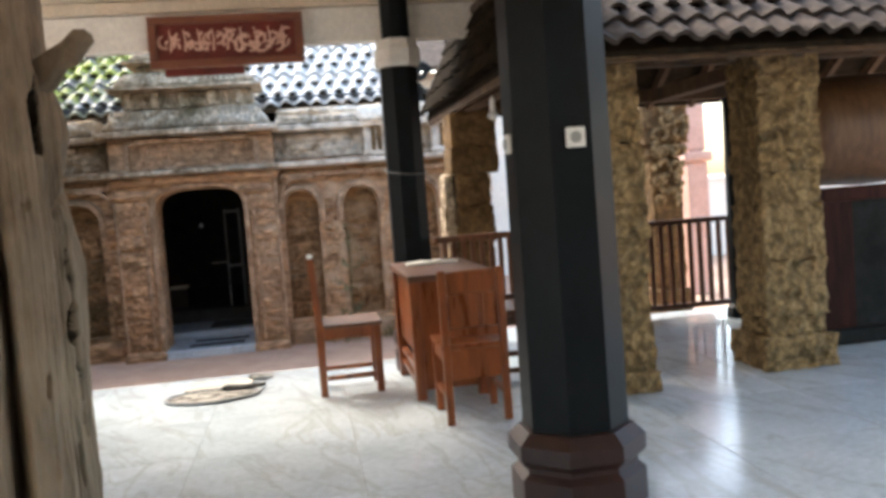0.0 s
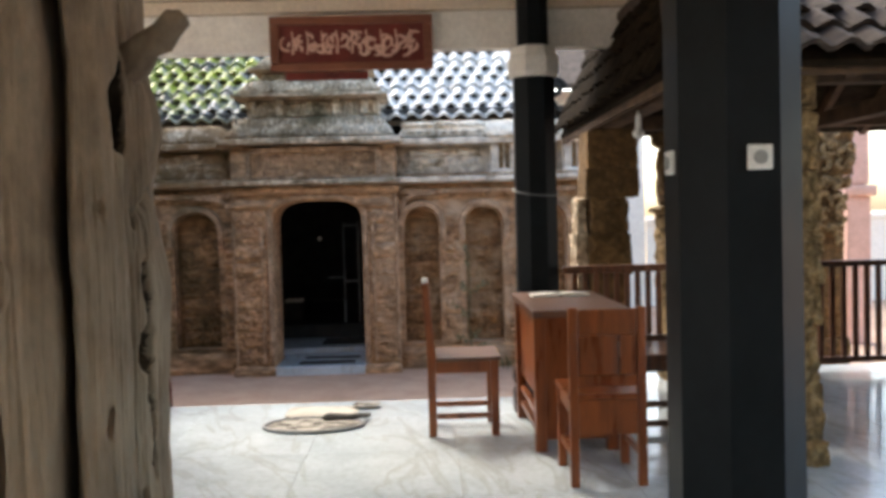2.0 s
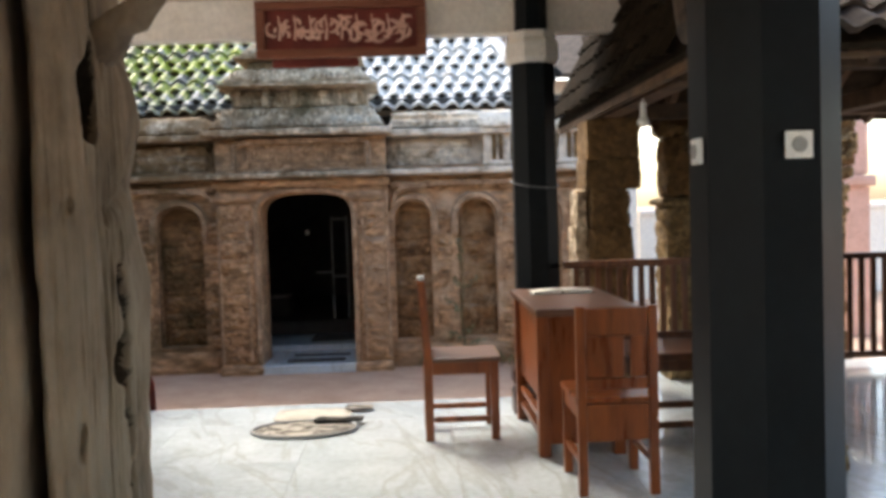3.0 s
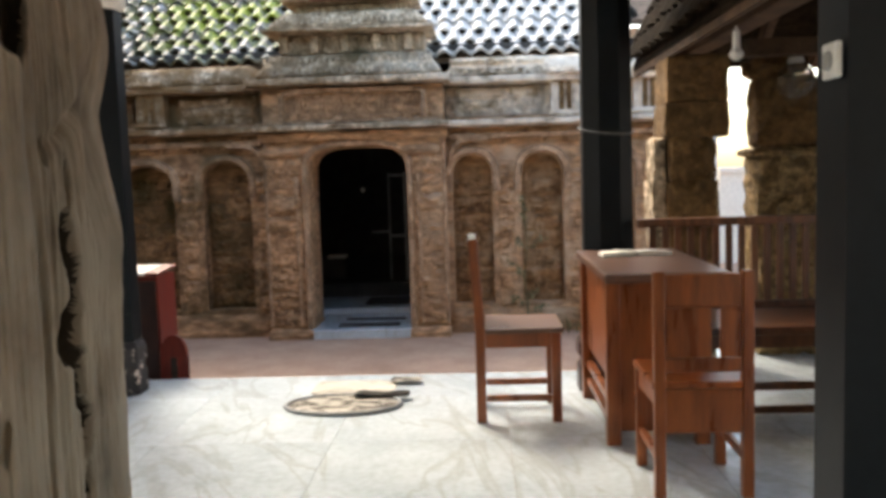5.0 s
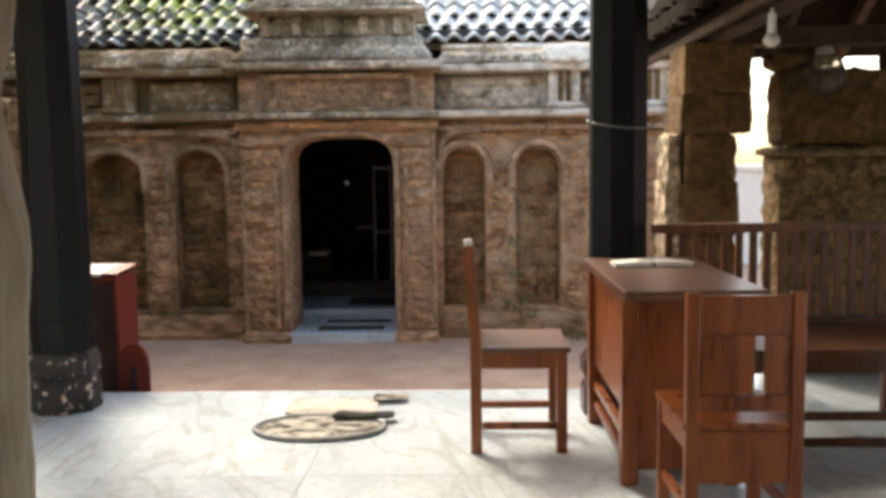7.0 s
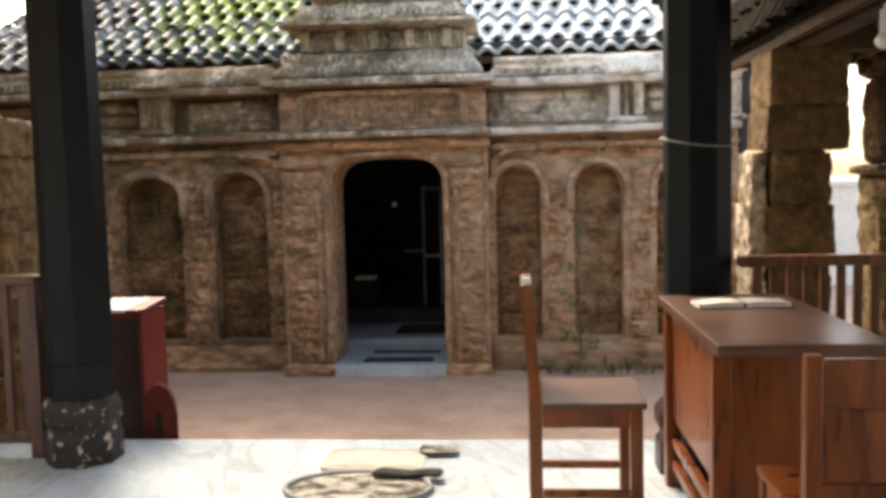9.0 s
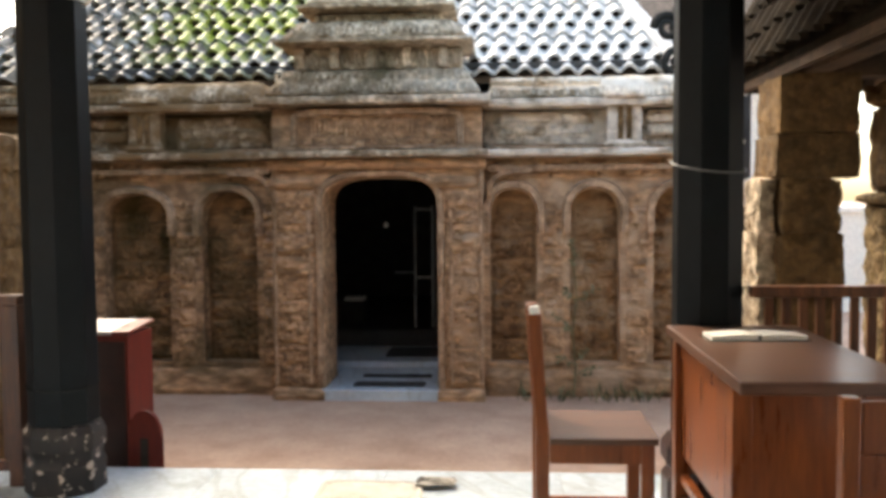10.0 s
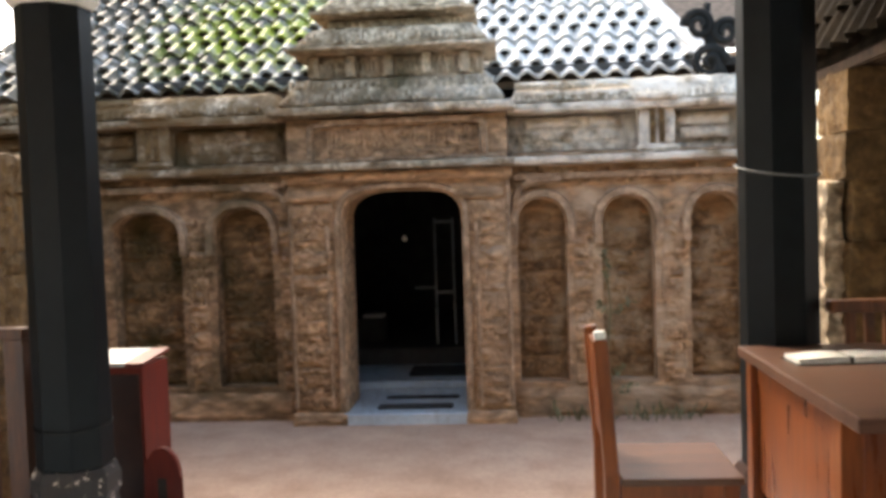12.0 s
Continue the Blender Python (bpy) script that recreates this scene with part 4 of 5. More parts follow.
for i in range(46):
    x, z = -0.4 + i * 0.0178, bar_rng.uniform(-0.05, 0.04)
    r, start, turn = bar_rng.uniform(0.022, 0.05), bar_rng.uniform(0, 6.28), bar_rng.choice((-1, 1)) * bar_rng.uniform(1.2, 3.4)
    pts = [(x + 1.15 * r * math.cos(start + turn * k / 6), -0.008, max(-0.092, min(0.092, z + r * math.sin(start + turn * k / 6)))) for k in range(7)]
    part("letter_stroke", tube(pts, lambda u: 0.005 + 0.006 * math.sin(math.pi * u), 6), SIGN_LETTER, sign)
for i in range(9):
    x = -0.37 + i * 0.093
    part("letter_stroke", tube([(x, -0.008, -0.06), (x + 0.006, -0.008, 0.01), (x - 0.004, -0.008, 0.085)], lambda u: 0.009 - 0.004 * u, 6), SIGN_LETTER, sign)

mat = thing("doormat", pose(-0.44, 5.2, 0), "oval pale woven mat with a grey rim on the marble", "mat")
weave = part("weave", lathe([(0.285, 0), (0.285, 0.012), (0.25, 0.016), (0.1, 0.013)], 40, flat=False), MAT_WEAVE, mat)
weave.scale = (1, 0.62, 1)
rim = part("rim", tube([(0.3 * math.cos(a), 0.186 * math.sin(a), 0.012) for a in [2 * math.pi * i / 40 for i in range(41)]], 0.011, 8), WIRE, mat, "grey braided rim")
rag = tagged(part("floor_cloth", rough_block((-0.66, 5.43, 0.0), (-0.2, 5.72, 0.014), 0.05, 0.006, 8), CLOTH), "thin beige cloth spread on the marble by the step", "cloth")
strip = tagged(part("folded_cloth", rough_block((-0.4, 5.285, 0.018), (-0.1, 5.37, 0.045), 0.03, 0.008, 9), MAT_DARK), "dark folded cloth lying beside the mat", "cloth")
stone_mat = tagged(part("small_mat", rough_block((-0.24, 5.62, 0.016), (-0.06, 5.74, 0.03), 0.04, 0.004, 10), MAT_WEAVE), "small brown-grey mat at the marble edge", "mat")

# ---- things by the columns ----
kiosk = thing("collection_box", pose(-1.84, 6.05, GROUND), "red-brown wooden box with a sloping white top", "box")
part("body", box((-0.14, 0, 0.0), (0.14, 0.3, 0.86), 0.006), RED_WOOD, kiosk)
# dark board paints the shade on the box's front
part("front_board", box((-0.125, -0.012, 0.05), (0.125, -0.001, 0.83), 0.003), BASE_WOOD, kiosk, "front board darkened for its shade")
part("top", box((-0.15, -0.01, 0.0), (0.06, 0.31, 0.018), 0.004, turn=pose(0, 0, 0.864, 4)), ENAMEL, kiosk, "white sloping top")
part("top_board", box((0.062, -0.01, 0.0), (0.15, 0.31, 0.018), 0.004, turn=pose(0, 0, 0.864, 4)), RED_WOOD, kiosk)
foot = thing("low_stand", pose(-1.675, 6.0, GROUND), "low red-brown wooden stand with an arched slotted end", "stand")
bm = bmesh.new()
rows = [[bm.verts.new(c) for c in ((x, 0, 0), (x, 0.03, 0), (x, 0.03, z), (x, 0, z))] for x, z in arch(-0.02, 0.15, 0.36, 0.5, 2.0)]
for p, q in zip(rows, rows[1:]):
    for k in range(4):
        bm.faces.new((p[k], p[(k + 1) % 4], q[(k + 1) % 4], q[k]))
part("end_board", bm, RED_WOOD, foot)
# proud dark strip stands in for the slot's shade
part("slot", box((0.045, -0.004, 0.16), (0.085, -0.0005, 0.36), 0.001), MAT_DARK, foot, "dark strip painted for a shaded upright slot")
part("foot_board", box((-0.02, 0.032, 0), (0.15, 0.3, 0.04), 0.004), RED_WOOD, foot)

book = thing("open_book", pose(1.04, 5.05, 0.763, 0, 0, 3), "open book with white pages lying on the desk", "book")
for side in (-1, 1):
    bm = bmesh.new()
    rows = [[bm.verts.new((side * 0.006 + side * 0.16 * u, y, 0.016 + 0.006 * math.sin(math.pi * min(u * 1.1 + 0.12, 1)))) for u in (0, 0.15, 0.35, 0.6, 0.85, 1)] for y in (-0.06, 0.06)]
    base = [[bm.verts.new((v.co.x, v.co.y, 0.001)) for v in r] for r in rows]
    for i in range(5):
        bm.faces.new((rows[0][i], rows[0][i + 1], rows[1][i + 1], rows[1][i]))
        for k in (0, 1):
            bm.faces.new((base[k][i], base[k][i + 1], rows[k][i + 1], rows[k][i]))
    bm.faces.new((base[0][5], base[1][5], rows[1][5], rows[0][5]))
    part("page_block", bm, PAPER, book)
part("cover", box((-0.175, -0.08, -0.0), (0.175, 0.075, 0.0009)), MAT_DARK, book, "dark cover")


def railing(name, x0, x1, y, label, top=0.84, step=0.088, z0=0.0):
    ob = thing(name, pose(0, y, z0), label, "railing", "railings")
    part("top_rail", box((x0, -0.035, top - 0.045), (x1, 0.035, top), 0.006), DARK_TEAK, ob)
    part("bottom_rail", box((x0, -0.025, 0.07), (x1, 0.025, 0.115), 0.004), DARK_TEAK, ob)
    for x in (x0 + 0.035, x1 - 0.035):
        part("post", box((x - 0.032, -0.03, 0), (x + 0.032, 0.03, top - 0.046), 0.004), DARK_TEAK, ob)
    x = x0 + 0.035 + step
    while x < x1 - 0.06:
        part("baluster", box((x - 0.018, -0.014, 0.116), (x + 0.018, 0.014, top - 0.046), 0.003), DARK_TEAK, ob)
        x += step
    return ob


railing("railing", 3.02, 4.1, 6.45, "dark wooden railing with upright balusters under the pavilion")
railing("railing", 4.12, 5.6, 6.45, "dark wooden railing with upright balusters beyond the stone pillar")
railing("railing", -3.6, -1.99, 5.62, "dark wooden railing with a pale worn top rail beside the column", top=0.86)
post_e = tagged(part("pavilion_post", lathe([(0.12, 0.0), (0.12, 0.08), (0.085, 0.12), (0.08, 1.84)], 8), BLACK_PAINT), "slim black octagonal post at the pavilion railing", "post")
post_e.location = (3.8, 6.16, 0)

# ---- stone pieces beyond the pavilion ----
parapet = thing("carved_parapet", pose(0, 0, 0), "dark carved stone parapet with a moulded ledge", "stone wall")
part("lower_course", rough_block((1.99, 6.2, 0.0), (3.0, 6.5, 1.22), 0.03, 0.024, 21, scale=15), GOLD_STONE, parapet)
part("ledge", rough_block((1.95, 6.16, 1.223), (3.0, 6.54, 1.28), 0.05, 0.008, 22), GOLD_STONE, parapet)
part("upper_course", rough_block((2.0, 6.22, 1.283), (3.0, 6.48, 1.7), 0.035, 0.022, 23, scale=14), BROWN_STONE, parapet)


part("crest", rough_block((2.62, 6.24, 1.703), (3.0, 6.46, 1.84), 0.045, 0.03, 25, scale=14), BROWN_STONE, parapet)
part("crest", rough_block((1.96, 6.24, 1.703), (2.28, 6.46, 1.82), 0.045, 0.03, 26, scale=14), BROWN_STONE, parapet)


def carved_stele(x, y, w, shaft, top, mat, label):
    ob = thing("carved_post", pose(x, y, GROUND), label, "stone post", "carved stone posts")
    part("foot", rough_block((-w * 0.62, -w * 0.62, 0), (w * 0.62, w * 0.62, 0.3), 0.05, 0.012, x), mat, ob)
    part("shaft", rough_block((-w / 2, -w / 2, 0.303), (w / 2, w / 2, shaft), 0.045, 0.016, x + 1, scale=13), mat, ob)
    part("neck", rough_block((-w * 0.62, -w * 0.6, shaft + 0.003), (w * 0.62, w * 0.6, shaft + 0.12), 0.045, 0.012, x + 2), mat, ob)
    part("head", rough_block((-w * 0.75, -w * 0.6, shaft + 0.123), (w * 0.75, w * 0.6, top), 0.05, 0.02, x + 3, scale=11), mat, ob)
    return ob


# brown ground paints the dark recesses behind the ochre scrolls
scroll_post = carved_stele(3.93, 8.0, 0.33, 1.65, 2.2, BROWN_STONE, "stone post with ochre carved scrolls, shaded brown ground and a wide head")
# pale stone stands in for the sunlight on this post
carved_stele(2.05, 8.35, 0.2, 1.3, 1.66, PALE_STONE, "slim carved stone post beside the gateway, painted pale for sunlight")

pink = thing("pink_pier", pose(4.95, 9.4, GROUND), "salmon-pink plastered pier with a moulded head", "pier")
part("shaft", box((-0.13, -0.13, 0), (0.13, 0.13, 1.6), 0.02), PINK, pink)
part("moulding", box((-0.18, -0.18, 1.603), (0.18, 0.18, 1.72), 0.03), PINK, pink)
part("head", box((-0.13, -0.13, 1.723), (0.13, 0.13, 2.35), 0.05), PINK, pink)

house = thing("white_building", pose(0, 13.5, GROUND), "white plastered building with a grid window behind the court", "building")
part("wall", pierced(1.9, 3.7, 0, 3.4, 0, 0.25, [(2.2, 2.75, 0.9, 2.0, 2.004, 8)]), WHITEWASH, house)
part("roof", slab([(1.5, -0.6, 3.42), (4.1, -0.6, 3.42), (4.1, 4, 5.8), (1.5, 4, 5.8)], 0.08), TILE_CLAY, house)
for x in (2.21, 2.38, 2.55, 2.71):
    part("muntin", box((x, 0.07, 0.905), (x + 0.03, 0.11, 1.99)), WHITEWASH, house)
for z in (1.2, 1.5, 1.78):
    part("glazing_bar", box((2.205, 0.112, z), (2.745, 0.13, z + 0.03)), WHITEWASH, house)
# flat dark panel painted as the unlit room behind the window
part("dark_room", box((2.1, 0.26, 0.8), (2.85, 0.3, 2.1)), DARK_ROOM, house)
# white wall added to stand in for the washed-out bright gap
yard = thing("bright_gap_wall", pose(0, 13.6, GROUND), "low white wall added to keep the gap beyond the court bright", "wall", kind="structure")
part("wall_body", box((3.75, 0, 0), (22.0, 0.2, 1.3), 0.01), WHITEWASH, yard)
part("coping", box((3.75, -0.05, 1.303), (22.0, 0.25, 1.38), 0.015), WHITEWASH, yard)

# ---- drum on its stand ----
stand = thing("drum_stand", pose(3.62, 4.75, 0), "dark red-brown wooden stand with a pale plinth for a drum", "stand")
part("plinth", box((-0.02, -0.05, 0), (1.2, 0.6, 0.1), 0.01), IRON, stand)
part("end_panel", box((0.0, 0.0, 0.102), (0.05, 0.55, 1.06), 0.006), STAND_RED, stand)
part("end_panel", box((1.1, 0.0, 0.102), (1.15, 0.55, 1.06), 0.006), STAND_RED, stand)
part("front_board", box((0.052, 0.005, 0.102), (0.26, 0.05, 0.96), 0.004), STAND_RED, stand)
part("front_panel", box((0.262, 0.02, 0.102), (1.098, 0.05, 0.96), 0.004), IRON, stand)
part("top_rail", box((0.052, 0.0, 0.962), (1.098, 0.06, 1.06), 0.006), STAND_RED, stand)
drum = thing("drum", pose(3.5, 5.02, 1.44, 0, 90, 0), "large brown wooden barrel drum lying on its stand", "drum")
part("barrel", lathe([(0.34, 0.0), (0.37, 0.2), (0.385, 0.6), (0.37, 1.1), (0.34, 1.3)], 32, flat=False), DRUM_WOOD, drum, smooth=True)
part("skin", lathe([(0.3, -0.006), (0.335, -0.003)], 32, flat=False), CREAM, drum, "pale hide skin")

# ---- hanging lamps ----
lamp = thing("hanging_bulb", pose(1.5, 4.95, 1.82), "white bulb in a white holder hanging from the pavilion beam", "lamp")
part("cord", tube([(0, 0, 0), (0, 0, -0.02)], 0.006, 6), PLASTIC, lamp)
part("holder", lathe([(0.018, -0.1), (0.016, -0.02)], 12, flat=False), PLASTIC, lamp)
part("bulb", lathe([(0.012, -0.155), (0.03, -0.14), (0.034, -0.125), (0.02, -0.101)], 14, flat=False), PLASTIC, lamp, smooth=True)
globe = thing("globe_lamp", pose(2.2, 6.16, 1.81), "round clear glass globe lamp hanging under the pavilion roof", "lamp")
GLASS = bpy.data.materials.new("lamp_glass")
GLASS.use_nodes = True
GLASS.node_tree.nodes["Principled BSDF"].inputs["Transmission Weight"].default_value = 0.9
GLASS.node_tree.nodes["Principled BSDF"].inputs["Roughness"].default_value = 0.06
GLASS.node_tree.nodes["Principled BSDF"].inputs["IOR"].default_value = 1.12
GLASS.node_tree.nodes["Principled BSDF"].inputs["Base Color"].default_value = (0.85, 0.85, 0.8, 1)
part("cap", lathe([(0.05, -0.03), (0.04, 0.0)], 16, flat=False), PLASTIC, globe)
part("globe", lathe([(0.11 * math.sin(a), -0.14 - 0.11 * math.cos(a)) for a in [0.15 + 2.6 * i / 10 for i in range(11)]], 20, flat=False), GLASS, globe, smooth=True)

# ---- in the gate room ----
tagged(part("entrance_mat", rough_block((-1.02, 8.5, -0.169), (-0.45, 8.66, -0.155), 0.05, 0.003, 31), MAT_DARK), "narrow black mat on the marble threshold", "mat")
tagged(part("entrance_mat", rough_block((-1.0, 8.86, -0.169), (-0.42, 8.95, -0.157), 0.05, 0.003, 32), MAT_DARK), "second black strip mat on the threshold", "mat")
tagged(part("runner_mat", rough_block((-0.9, 9.5, -0.119), (-0.35, 9.95, -0.106), 0.06, 0.003, 33), MAT_DARK), "dark mat on the inner step", "mat")
# dark block added only to hold the white daylight patch
tagged(part("stone_block", box((-1.5, 10.6, 0.031), (-1.25, 10.85, 0.25), 0.01), DARK_ROOM), "low dark block added under the daylight slab", "stone block")
# white slab paints a patch of daylight in the dark room
tagged(part("white_slab", box((-1.46, 10.62, 0.251), (-1.25, 10.8, 0.285), 0.006), PAPER), "small white slab painting a patch of daylight", "slab")
screen = thing("wooden_screen", pose(-0.7, 10.3, 0.031), "open wooden screen frame standing in the dark room", "screen")
for x in (0.0, 0.17):
    part("upright", box((x - 0.012, -0.02, 0), (x + 0.012, 0.02, 1.18), 0.004), WIRE, screen)
for z in (0.47, 1.13):
    part("crossbar", box((0.014, -0.015, z), (0.156, 0.015, z + 0.03), 0.003), WIRE, screen)
part("side_arm", box((-0.2, -0.012, 0.52), (-0.014, 0.012, 0.545), 0.003), WIRE, screen)
# bulb and cord added for a bright dot of unclear source
bulb = thing("hanging_bulb", pose(-0.98, 10.3, 2.3), "small white bulb on a cord, added for a bright dot in the dark room", "lamp")
part("cord", tube([(0, 0, 0), (0, 0, -0.6), (0, 0, -1.24)], 0.004, 6), IRON, bulb)
part("bulb", lathe([(0.01, -1.3), (0.026, -1.285), (0.026, -1.265), (0.01, -1.242)], 12, flat=False), PLASTIC, bulb, smooth=True)

# ---- carving on the gateway ----


def scrolls(x0, x1, z0, z1, y, count, seed, size=0.05):
    """Curling stems and leaves in low relief, spread over an upright panel."""
    rng = random.Random(seed)
    bm = bmesh.new()
    for i in range(count):
        cx, cz = rng.uniform(x0, x1), rng.uniform(z0, z1)
        r, start, turn = rng.uniform(0.5, 1.1) * size, rng.uniform(0, 6.28), rng.choice((-1, 1)) * rng.uniform(2.5, 5.0)
        pts = []
        for k in range(8):
            a, q = start + turn * k / 7, r * (1 - 0.55 * k / 7)
            pts.append((min(max(cx + q * math.cos(a), x0), x1), y - 0.003, min(max(cz + q * math.sin(a), z0), z1)))
        pts = [p for k, p in enumerate(pts) if k == 0 or (Vector(p) - Vector(pts[k - 1])).length > 0.004]
        if len(pts) > 3:
            tube(pts, lambda u: size * (0.2 + 0.14 * math.sin(math.pi * u)), 5, bm)
    return bm


for k, (half, z0, z1) in enumerate(((0.15, 1.15, 1.63), (0.18, 1.66, 1.76), (0.22, 1.8, 2.18))):
    tagged(part("scroll_carving", scrolls(-half, half, z0, z1, -0.215, 16, 300 + k, 0.075), GOLD_STONE, scroll_post), kind="stuff")
seed = 40
for niche in left_niches + right_niches[:3]:
    seed += 1
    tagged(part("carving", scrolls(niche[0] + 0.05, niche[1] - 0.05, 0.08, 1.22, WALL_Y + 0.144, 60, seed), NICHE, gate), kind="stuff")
for x0, x1 in ((-1.55, -1.3), (-0.27, -0.05)):
    for z0, z1 in ((0.17, 1.05), (-0.14, 0.1), (1.13, 1.34)):
        seed += 1
        tagged(part("carving", scrolls(x0, x1, z0, z1, BAY_Y - 0.008, int(70 * (z1 - z0)) + 6, seed), STONE, gate), kind="stuff")
tagged(part("carving", scrolls(-1.36, -0.23, 1.68, 1.9, BAY_Y, 90, 70, 0.045), STONE, gate), kind="stuff")
for x0, x1 in ((-2.44, -2.24), (0.47, 0.6), (1.1, 1.24), (1.72, 1.85), (-3.7, -3.1)):
    seed += 1
    tagged(part("carving", scrolls(x0, x1, 0.02, 1.3, WALL_Y - 0.008, 45, seed), STONE, gate), kind="stuff")


def ribs(x0, x1, z0, z1, y, seed, pitch=0.032, lean=0.0):
    """A row of small upright carved lobes, uneven in width and height."""
    rng = random.Random(seed)
    bm = bmesh.new()
    x = x0
    while x < x1 - pitch:
        w = pitch * rng.uniform(0.45, 0.8)
        low, high = z0 + (z1 - z0) * rng.uniform(0, 0.25), z1 - (z1 - z0) * rng.uniform(0, 0.45)
        d = rng.uniform(0.01, 0.026)
        a = [bm.verts.new((x + u, y + lean * (v - z0), v)) for u, v in ((0, low), (w, low), (w, high), (0, high))]
        b = [bm.verts.new((x + u, y + lean * (v - z0) - d, v)) for u, v in ((w * 0.2, low + 0.004), (w * 0.8, low + 0.004), (w * 0.7, high - 0.008), (w * 0.3, high - 0.008))]
        bm.faces.new(b)
        for k in range(4):
            bm.faces.new((a[k], a[(k + 1) % 4], b[(k + 1) % 4], b[k]))
        x += pitch * rng.uniform(0.8, 1.5)
    return bm


for k, (x0, x1, z0, z1, y, lean, mat) in enumerate((
        (-1.34, -0.24, 1.74, 1.9, BAY_Y, 0.0, STONE), 
        (-1.44, -0.16, 2.27, 2.41, BAY_Y + 0.1, 0.0, PALE_STONE), (-1.28, -0.32, 2.63, 2.695, BAY_Y + 0.18, 0.0, PALE_STONE), (-1.58, -0.08, 2.06, 2.15, BAY_Y - 0.095, 0.62, PALE_STONE),
        (-1.56, -0.06, 2.16, 2.25, BAY_Y - 0.03, 0.62, PALE_STONE), (-1.42, -0.18, 2.48, 2.6, BAY_Y - 0.09, 0.75, PALE_STONE), (-4.4, -1.7, 2.03, 2.12, WALL_Y - 0.045, 0.48, PALE_STONE),
        (0.04, 1.85, 2.03, 2.12, WALL_Y - 0.045, 0.48, PALE_STONE))):
    tagged(part("carving", ribs(x0, x1, z0, z1, y, 200 + k, 0.04 if lean else 0.032, lean), mat, gate), kind="stuff")

# ---- stone blocks of the gateway ----


def carve(x, z, seed):
    """Height of the worn leaf carving at a point of an upright face, 0 to 1."""
    bend = noise.noise_vector(Vector((x * 6, seed, z * 6))) * 0.07
    near = noise.voronoi(Vector(((x + bend[0]) * 13, seed * 0.7, (z + bend[2]) * 13)))[0]
    lobe = min(1.0, 2.4 * (near[1] - near[0]))
    return 0.62 * lobe + 0.25 * noise.noise(Vector((x * 24, seed, z * 24))) + 0.25 * noise.noise(Vector((x * 8, seed + 3, z * 8)))


def stone_courses(x0, x1, z0, z1, y, mat, seed, course=0.15, length=0.26, deep=0.04, relief=0.04):
    """Courses of hewn blocks on an upright face; each block is proud of it and carved in low relief."""
    rng = random.Random(seed)
    rows = max(1, round((z1 - z0) / course))
    for r in range(rows):
        a, b = z0 + (z1 - z0) * r / rows, z0 + (z1 - z0) * (r + 1) / rows
        x = x0
        while x < x1 - 0.01:
            w = length * rng.uniform(0.7, 1.3)
            if x1 - x - w < 0.45 * length:
                w = x1 - x
            w = min(w, x1 - x)
            proud, g = rng.uniform(0.012, deep), 0.008
            tilt, lean = rng.uniform(-0.03, 0.03), rng.uniform(-0.04, 0.04)
            nx, nz = max(4, round(w / 0.014)), max(4, round((b - a) / 0.014))
            points, faces = [], []
            for j in range(nz + 1):
                for i in range(nx + 1):
                    u, v = x + g + (w - 2 * g) * i / nx, a + g + (b - a - 2 * g) * j / nz
                    rim = min(i, j, nx - i, nz - j)
                    depth = 0.0 if rim == 0 else (proud + tilt * (u - x - w / 2) + lean * (v - (a + b) / 2) + relief * (carve(u, v, seed * 0.37) - 0.4)) * (0.62 if rim == 1 else 1.0)
                    points.append((u, -max(depth, 0.002) if rim else 0.0, v))
            for j in range(nz):
                for i in range(nx):
                    k = j * (nx + 1) + i
                    faces.append((k, k + 1, k + nx + 2, k + nx + 1))
            me = bpy.data.meshes.new("stone_block")
            me.from_pydata(points, [], faces)
            me.materials.append(mat)
            me.shade_smooth()
            ob = new("stone_block", me)
            ob.parent = gate
            ob.location = (0, y, 0)
            x += w


for k, (x0, x1) in enumerate(((-1.6, -1.27), (-0.29, 0.0))):
    stone_courses(x0, x1, -0.16, 1.36, BAY_Y, STONE, 100 + k, 0.17, 0.3)
for k, (x0, x1) in enumerate(((-3.72, -3.06), (-2.42, -2.26), (-1.73, -1.61), (0.45, 0.62), (1.08, 1.25), (1.71, 1.9))):
    stone_courses(x0, x1, -0.03, 1.2, WALL_Y, STONE, 110 + k, 0.16, 0.22)
for k, (x0, x1) in enumerate(((-4.4, -1.61), (0.01, 1.9))):
    stone_courses(x0, x1, 1.42, 1.575, WALL_Y, STONE, 120 + k, 0.08, 0.28)
for k, n in enumerate(left_niches + right_niches[:3]):
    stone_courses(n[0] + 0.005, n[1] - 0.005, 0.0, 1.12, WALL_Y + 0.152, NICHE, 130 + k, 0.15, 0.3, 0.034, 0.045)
for k, (x0, x1) in enumerate(((-4.2, -2.77), (0.05, 0.9))):
    stone_courses(x0, x1, 2.05, 2.19, WALL_Y - 0.02, PALE_STONE, 150 + k, 0.07, 0.3)

for k, (x0, x1) in enumerate(((-2.4, -1.7), (0.1, 0.84), (-4.15, -2.82), (1.24, 1.6))):
    stone_courses(x0, x1, 1.735, 1.93, WALL_Y + 0.052, PALE_STONE, 160 + k, 0.1, 0.4, 0.035, 0.02)
stone_courses(-1.58, -0.02, 1.505, 1.58, BAY_Y - 0.06, STONE, 170, 0.08, 0.34, 0.02, 0.02)

# ---- weeds at the foot of the gateway ----
weed_rng = random.Random(3)
bm = bmesh.new()
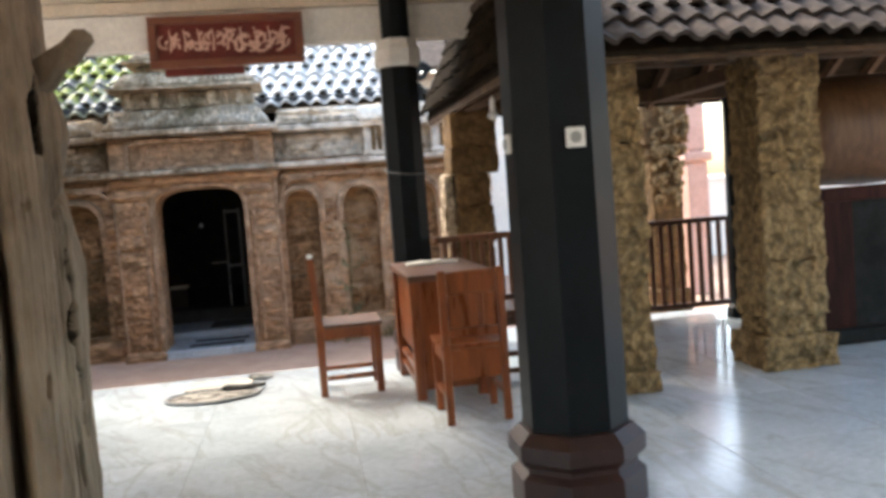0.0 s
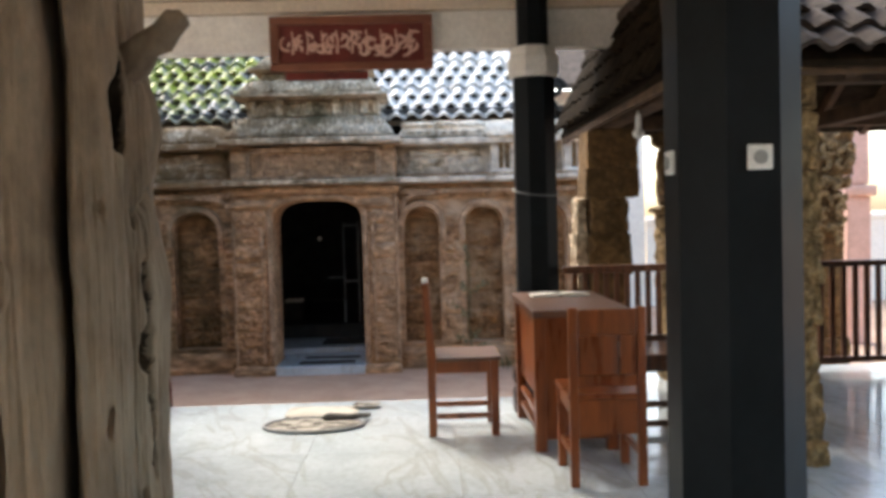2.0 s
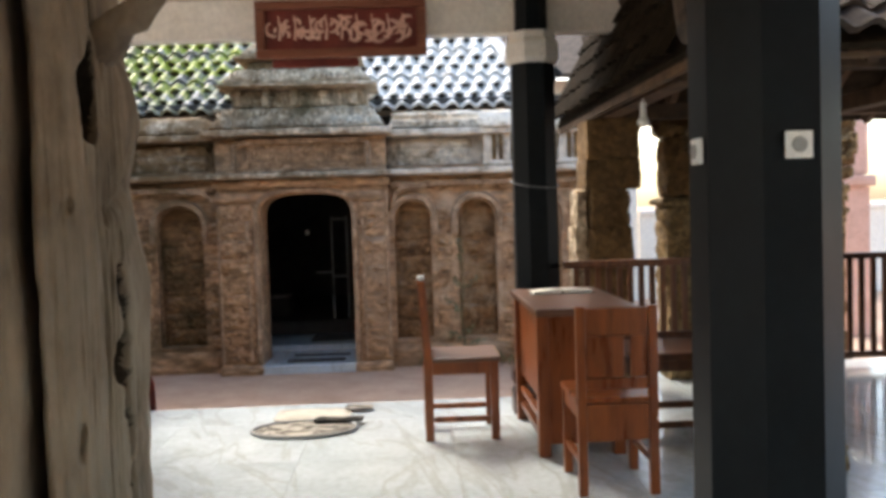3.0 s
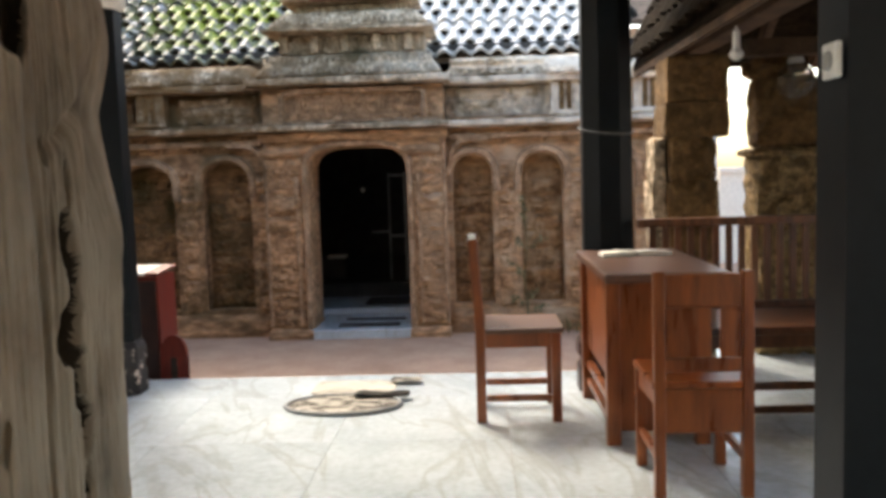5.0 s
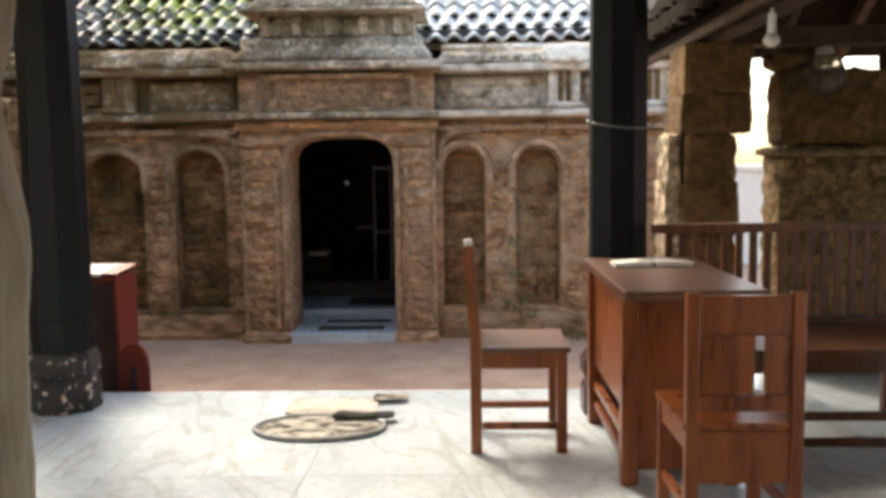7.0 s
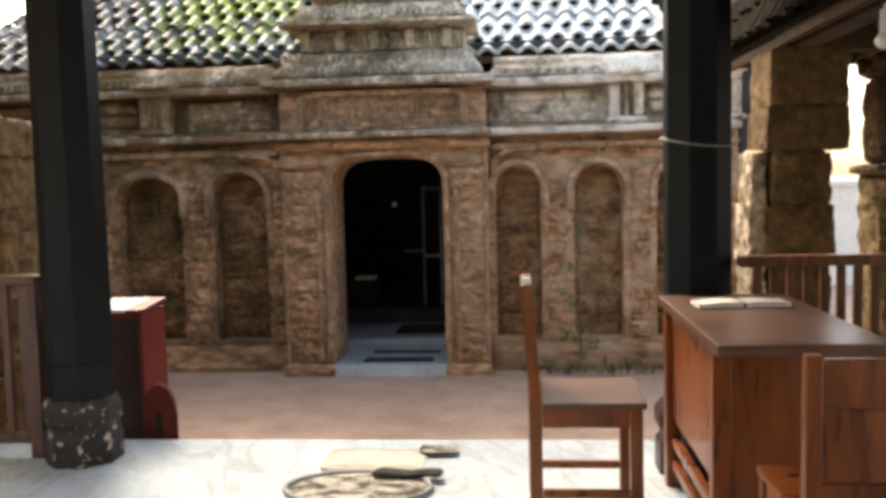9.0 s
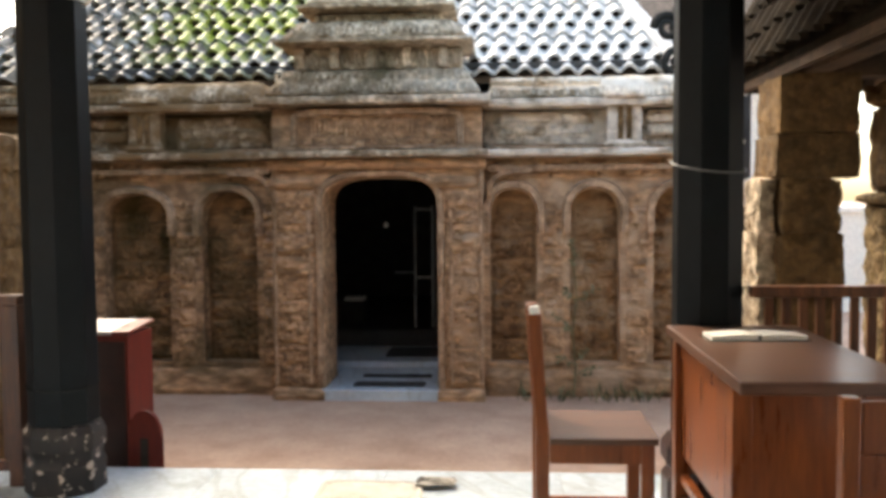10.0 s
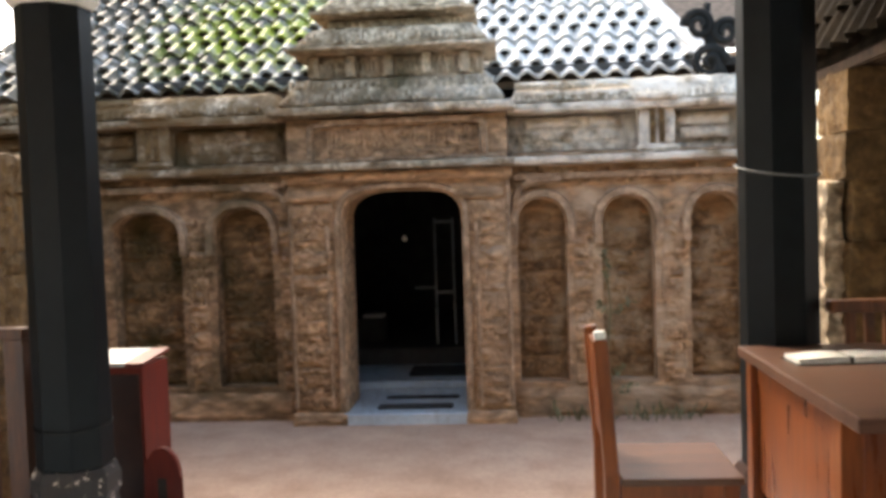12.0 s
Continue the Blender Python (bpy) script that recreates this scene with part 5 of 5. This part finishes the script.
for i in range(70):
    x, y = weed_rng.uniform(0.25, 1.35), weed_rng.uniform(8.38, 8.53)
    a, h = weed_rng.uniform(0, 6.28), weed_rng.uniform(0.04, 0.16)
    lean = Vector((math.cos(a) * 0.06, math.sin(a) * 0.03 - 0.02, h))
    side = Vector((-math.sin(a), math.cos(a), 0)) * 0.01
    p = Vector((x, y, GROUND))
    q = [bm.verts.new(c) for c in (p - side * 0.4, p + side * 0.4, p + lean * 0.6 + side, p + lean, p + lean * 0.6 - side)]
    bm.faces.new(q)
tagged(part("weeds", bm, DRY), "thin dark weeds at the foot of the gateway", "weeds", kind="stuff")

sapling = thing("sapling", pose(0.68, 8.5, GROUND), "slim grey-green wild sapling growing at the gateway's foot", "plant")
twig_rng = random.Random(8)
crown = bmesh.new()
stem_points = [(0, 0, 0), (0.015, -0.01, 0.25), (-0.01, -0.015, 0.5), (0.02, -0.02, 0.78), (0.0, -0.03, 1.02)]
part("stem", tube(stem_points, lambda u: 0.009 - 0.005 * u, 6), DRY, sapling)
for i in range(9):
    p = Vector(stem_points[1 + i % 4]) + Vector((0, 0, twig_rng.uniform(-0.1, 0.05)))
    a = twig_rng.uniform(0, 6.28)
    q = p + Vector((math.cos(a) * 0.16, -abs(math.sin(a)) * 0.07, twig_rng.uniform(0.04, 0.14)))
    part("twig", tube([p, (p + q) / 2 + Vector((0, 0, 0.02)), q], 0.004, 5), DRY, sapling)
    for k in range(7):
        c = p.lerp(q, 0.35 + 0.11 * k) + Vector([twig_rng.uniform(-0.025, 0.025) for j in range(3)])
        u = Vector([twig_rng.uniform(-1, 1) for j in range(3)]).normalized() * 0.03
        w = u.cross(Vector((twig_rng.uniform(-1, 1), 1, twig_rng.uniform(-1, 1)))).normalized() * 0.013
        crown.faces.new([crown.verts.new(v) for v in (c - u, c + w, c + u, c - w)])
part("leaves", crown, DRY, sapling)

# ---- marble floor tiles ----


def floor_tiles(parent, x0, x1, y0, y1, size):
    made = {}
    nx, ny = math.ceil((x1 - x0) / size), math.ceil((y1 - y0) / size)
    for i in range(nx):
        for j in range(ny):
            w, d = min(size, x1 - x0 - i * size), min(size, y1 - y0 - j * size)
            key = (round(w, 3), round(d, 3))
            if key not in made:
                bm = bmesh.new()
                g, b = 0.0012, 0.003
                low = [bm.verts.new(c) for c in ((g, g, -0.006), (w - g, g, -0.006), (w - g, d - g, -0.006), (g, d - g, -0.006))]
                mid = [bm.verts.new(c) for c in ((g, g, -0.0015), (w - g, g, -0.0015), (w - g, d - g, -0.0015), (g, d - g, -0.0015))]
                top = [bm.verts.new(c) for c in ((g + b, g + b, 0), (w - g - b, g + b, 0), (w - g - b, d - g - b, 0), (g + b, d - g - b, 0))]
                bm.faces.new(top)
                for p, q in ((low, mid), (mid, top)):
                    for k in range(4):
                        bm.faces.new((p[k], p[(k + 1) % 4], q[(k + 1) % 4], q[k]))
                me = bpy.data.meshes.new("tile")
                bm.to_mesh(me)
                bm.free()
                me.materials.append(MARBLE)
                made[key] = me
            ob = new("marble_tile", made[key])
            ob.parent = parent
            ob.location = (x0 + i * size, y0 + j * size, 0)


floor_tiles(floor, -6.0, 6.4, -5.0, EDGE, 0.8)
floor_tiles(floor_side, 1.2, 6.4, EDGE, 6.75, 0.8)
for x0, x1 in ((-6.0, 1.198),):
    tagged(part("step_edge", box((x0, EDGE - 0.016, GROUND), (x1, EDGE + 0.012, -0.008), 0.003), MARBLE), "white marble edge of the raised floor", "floor edge", kind="structure")
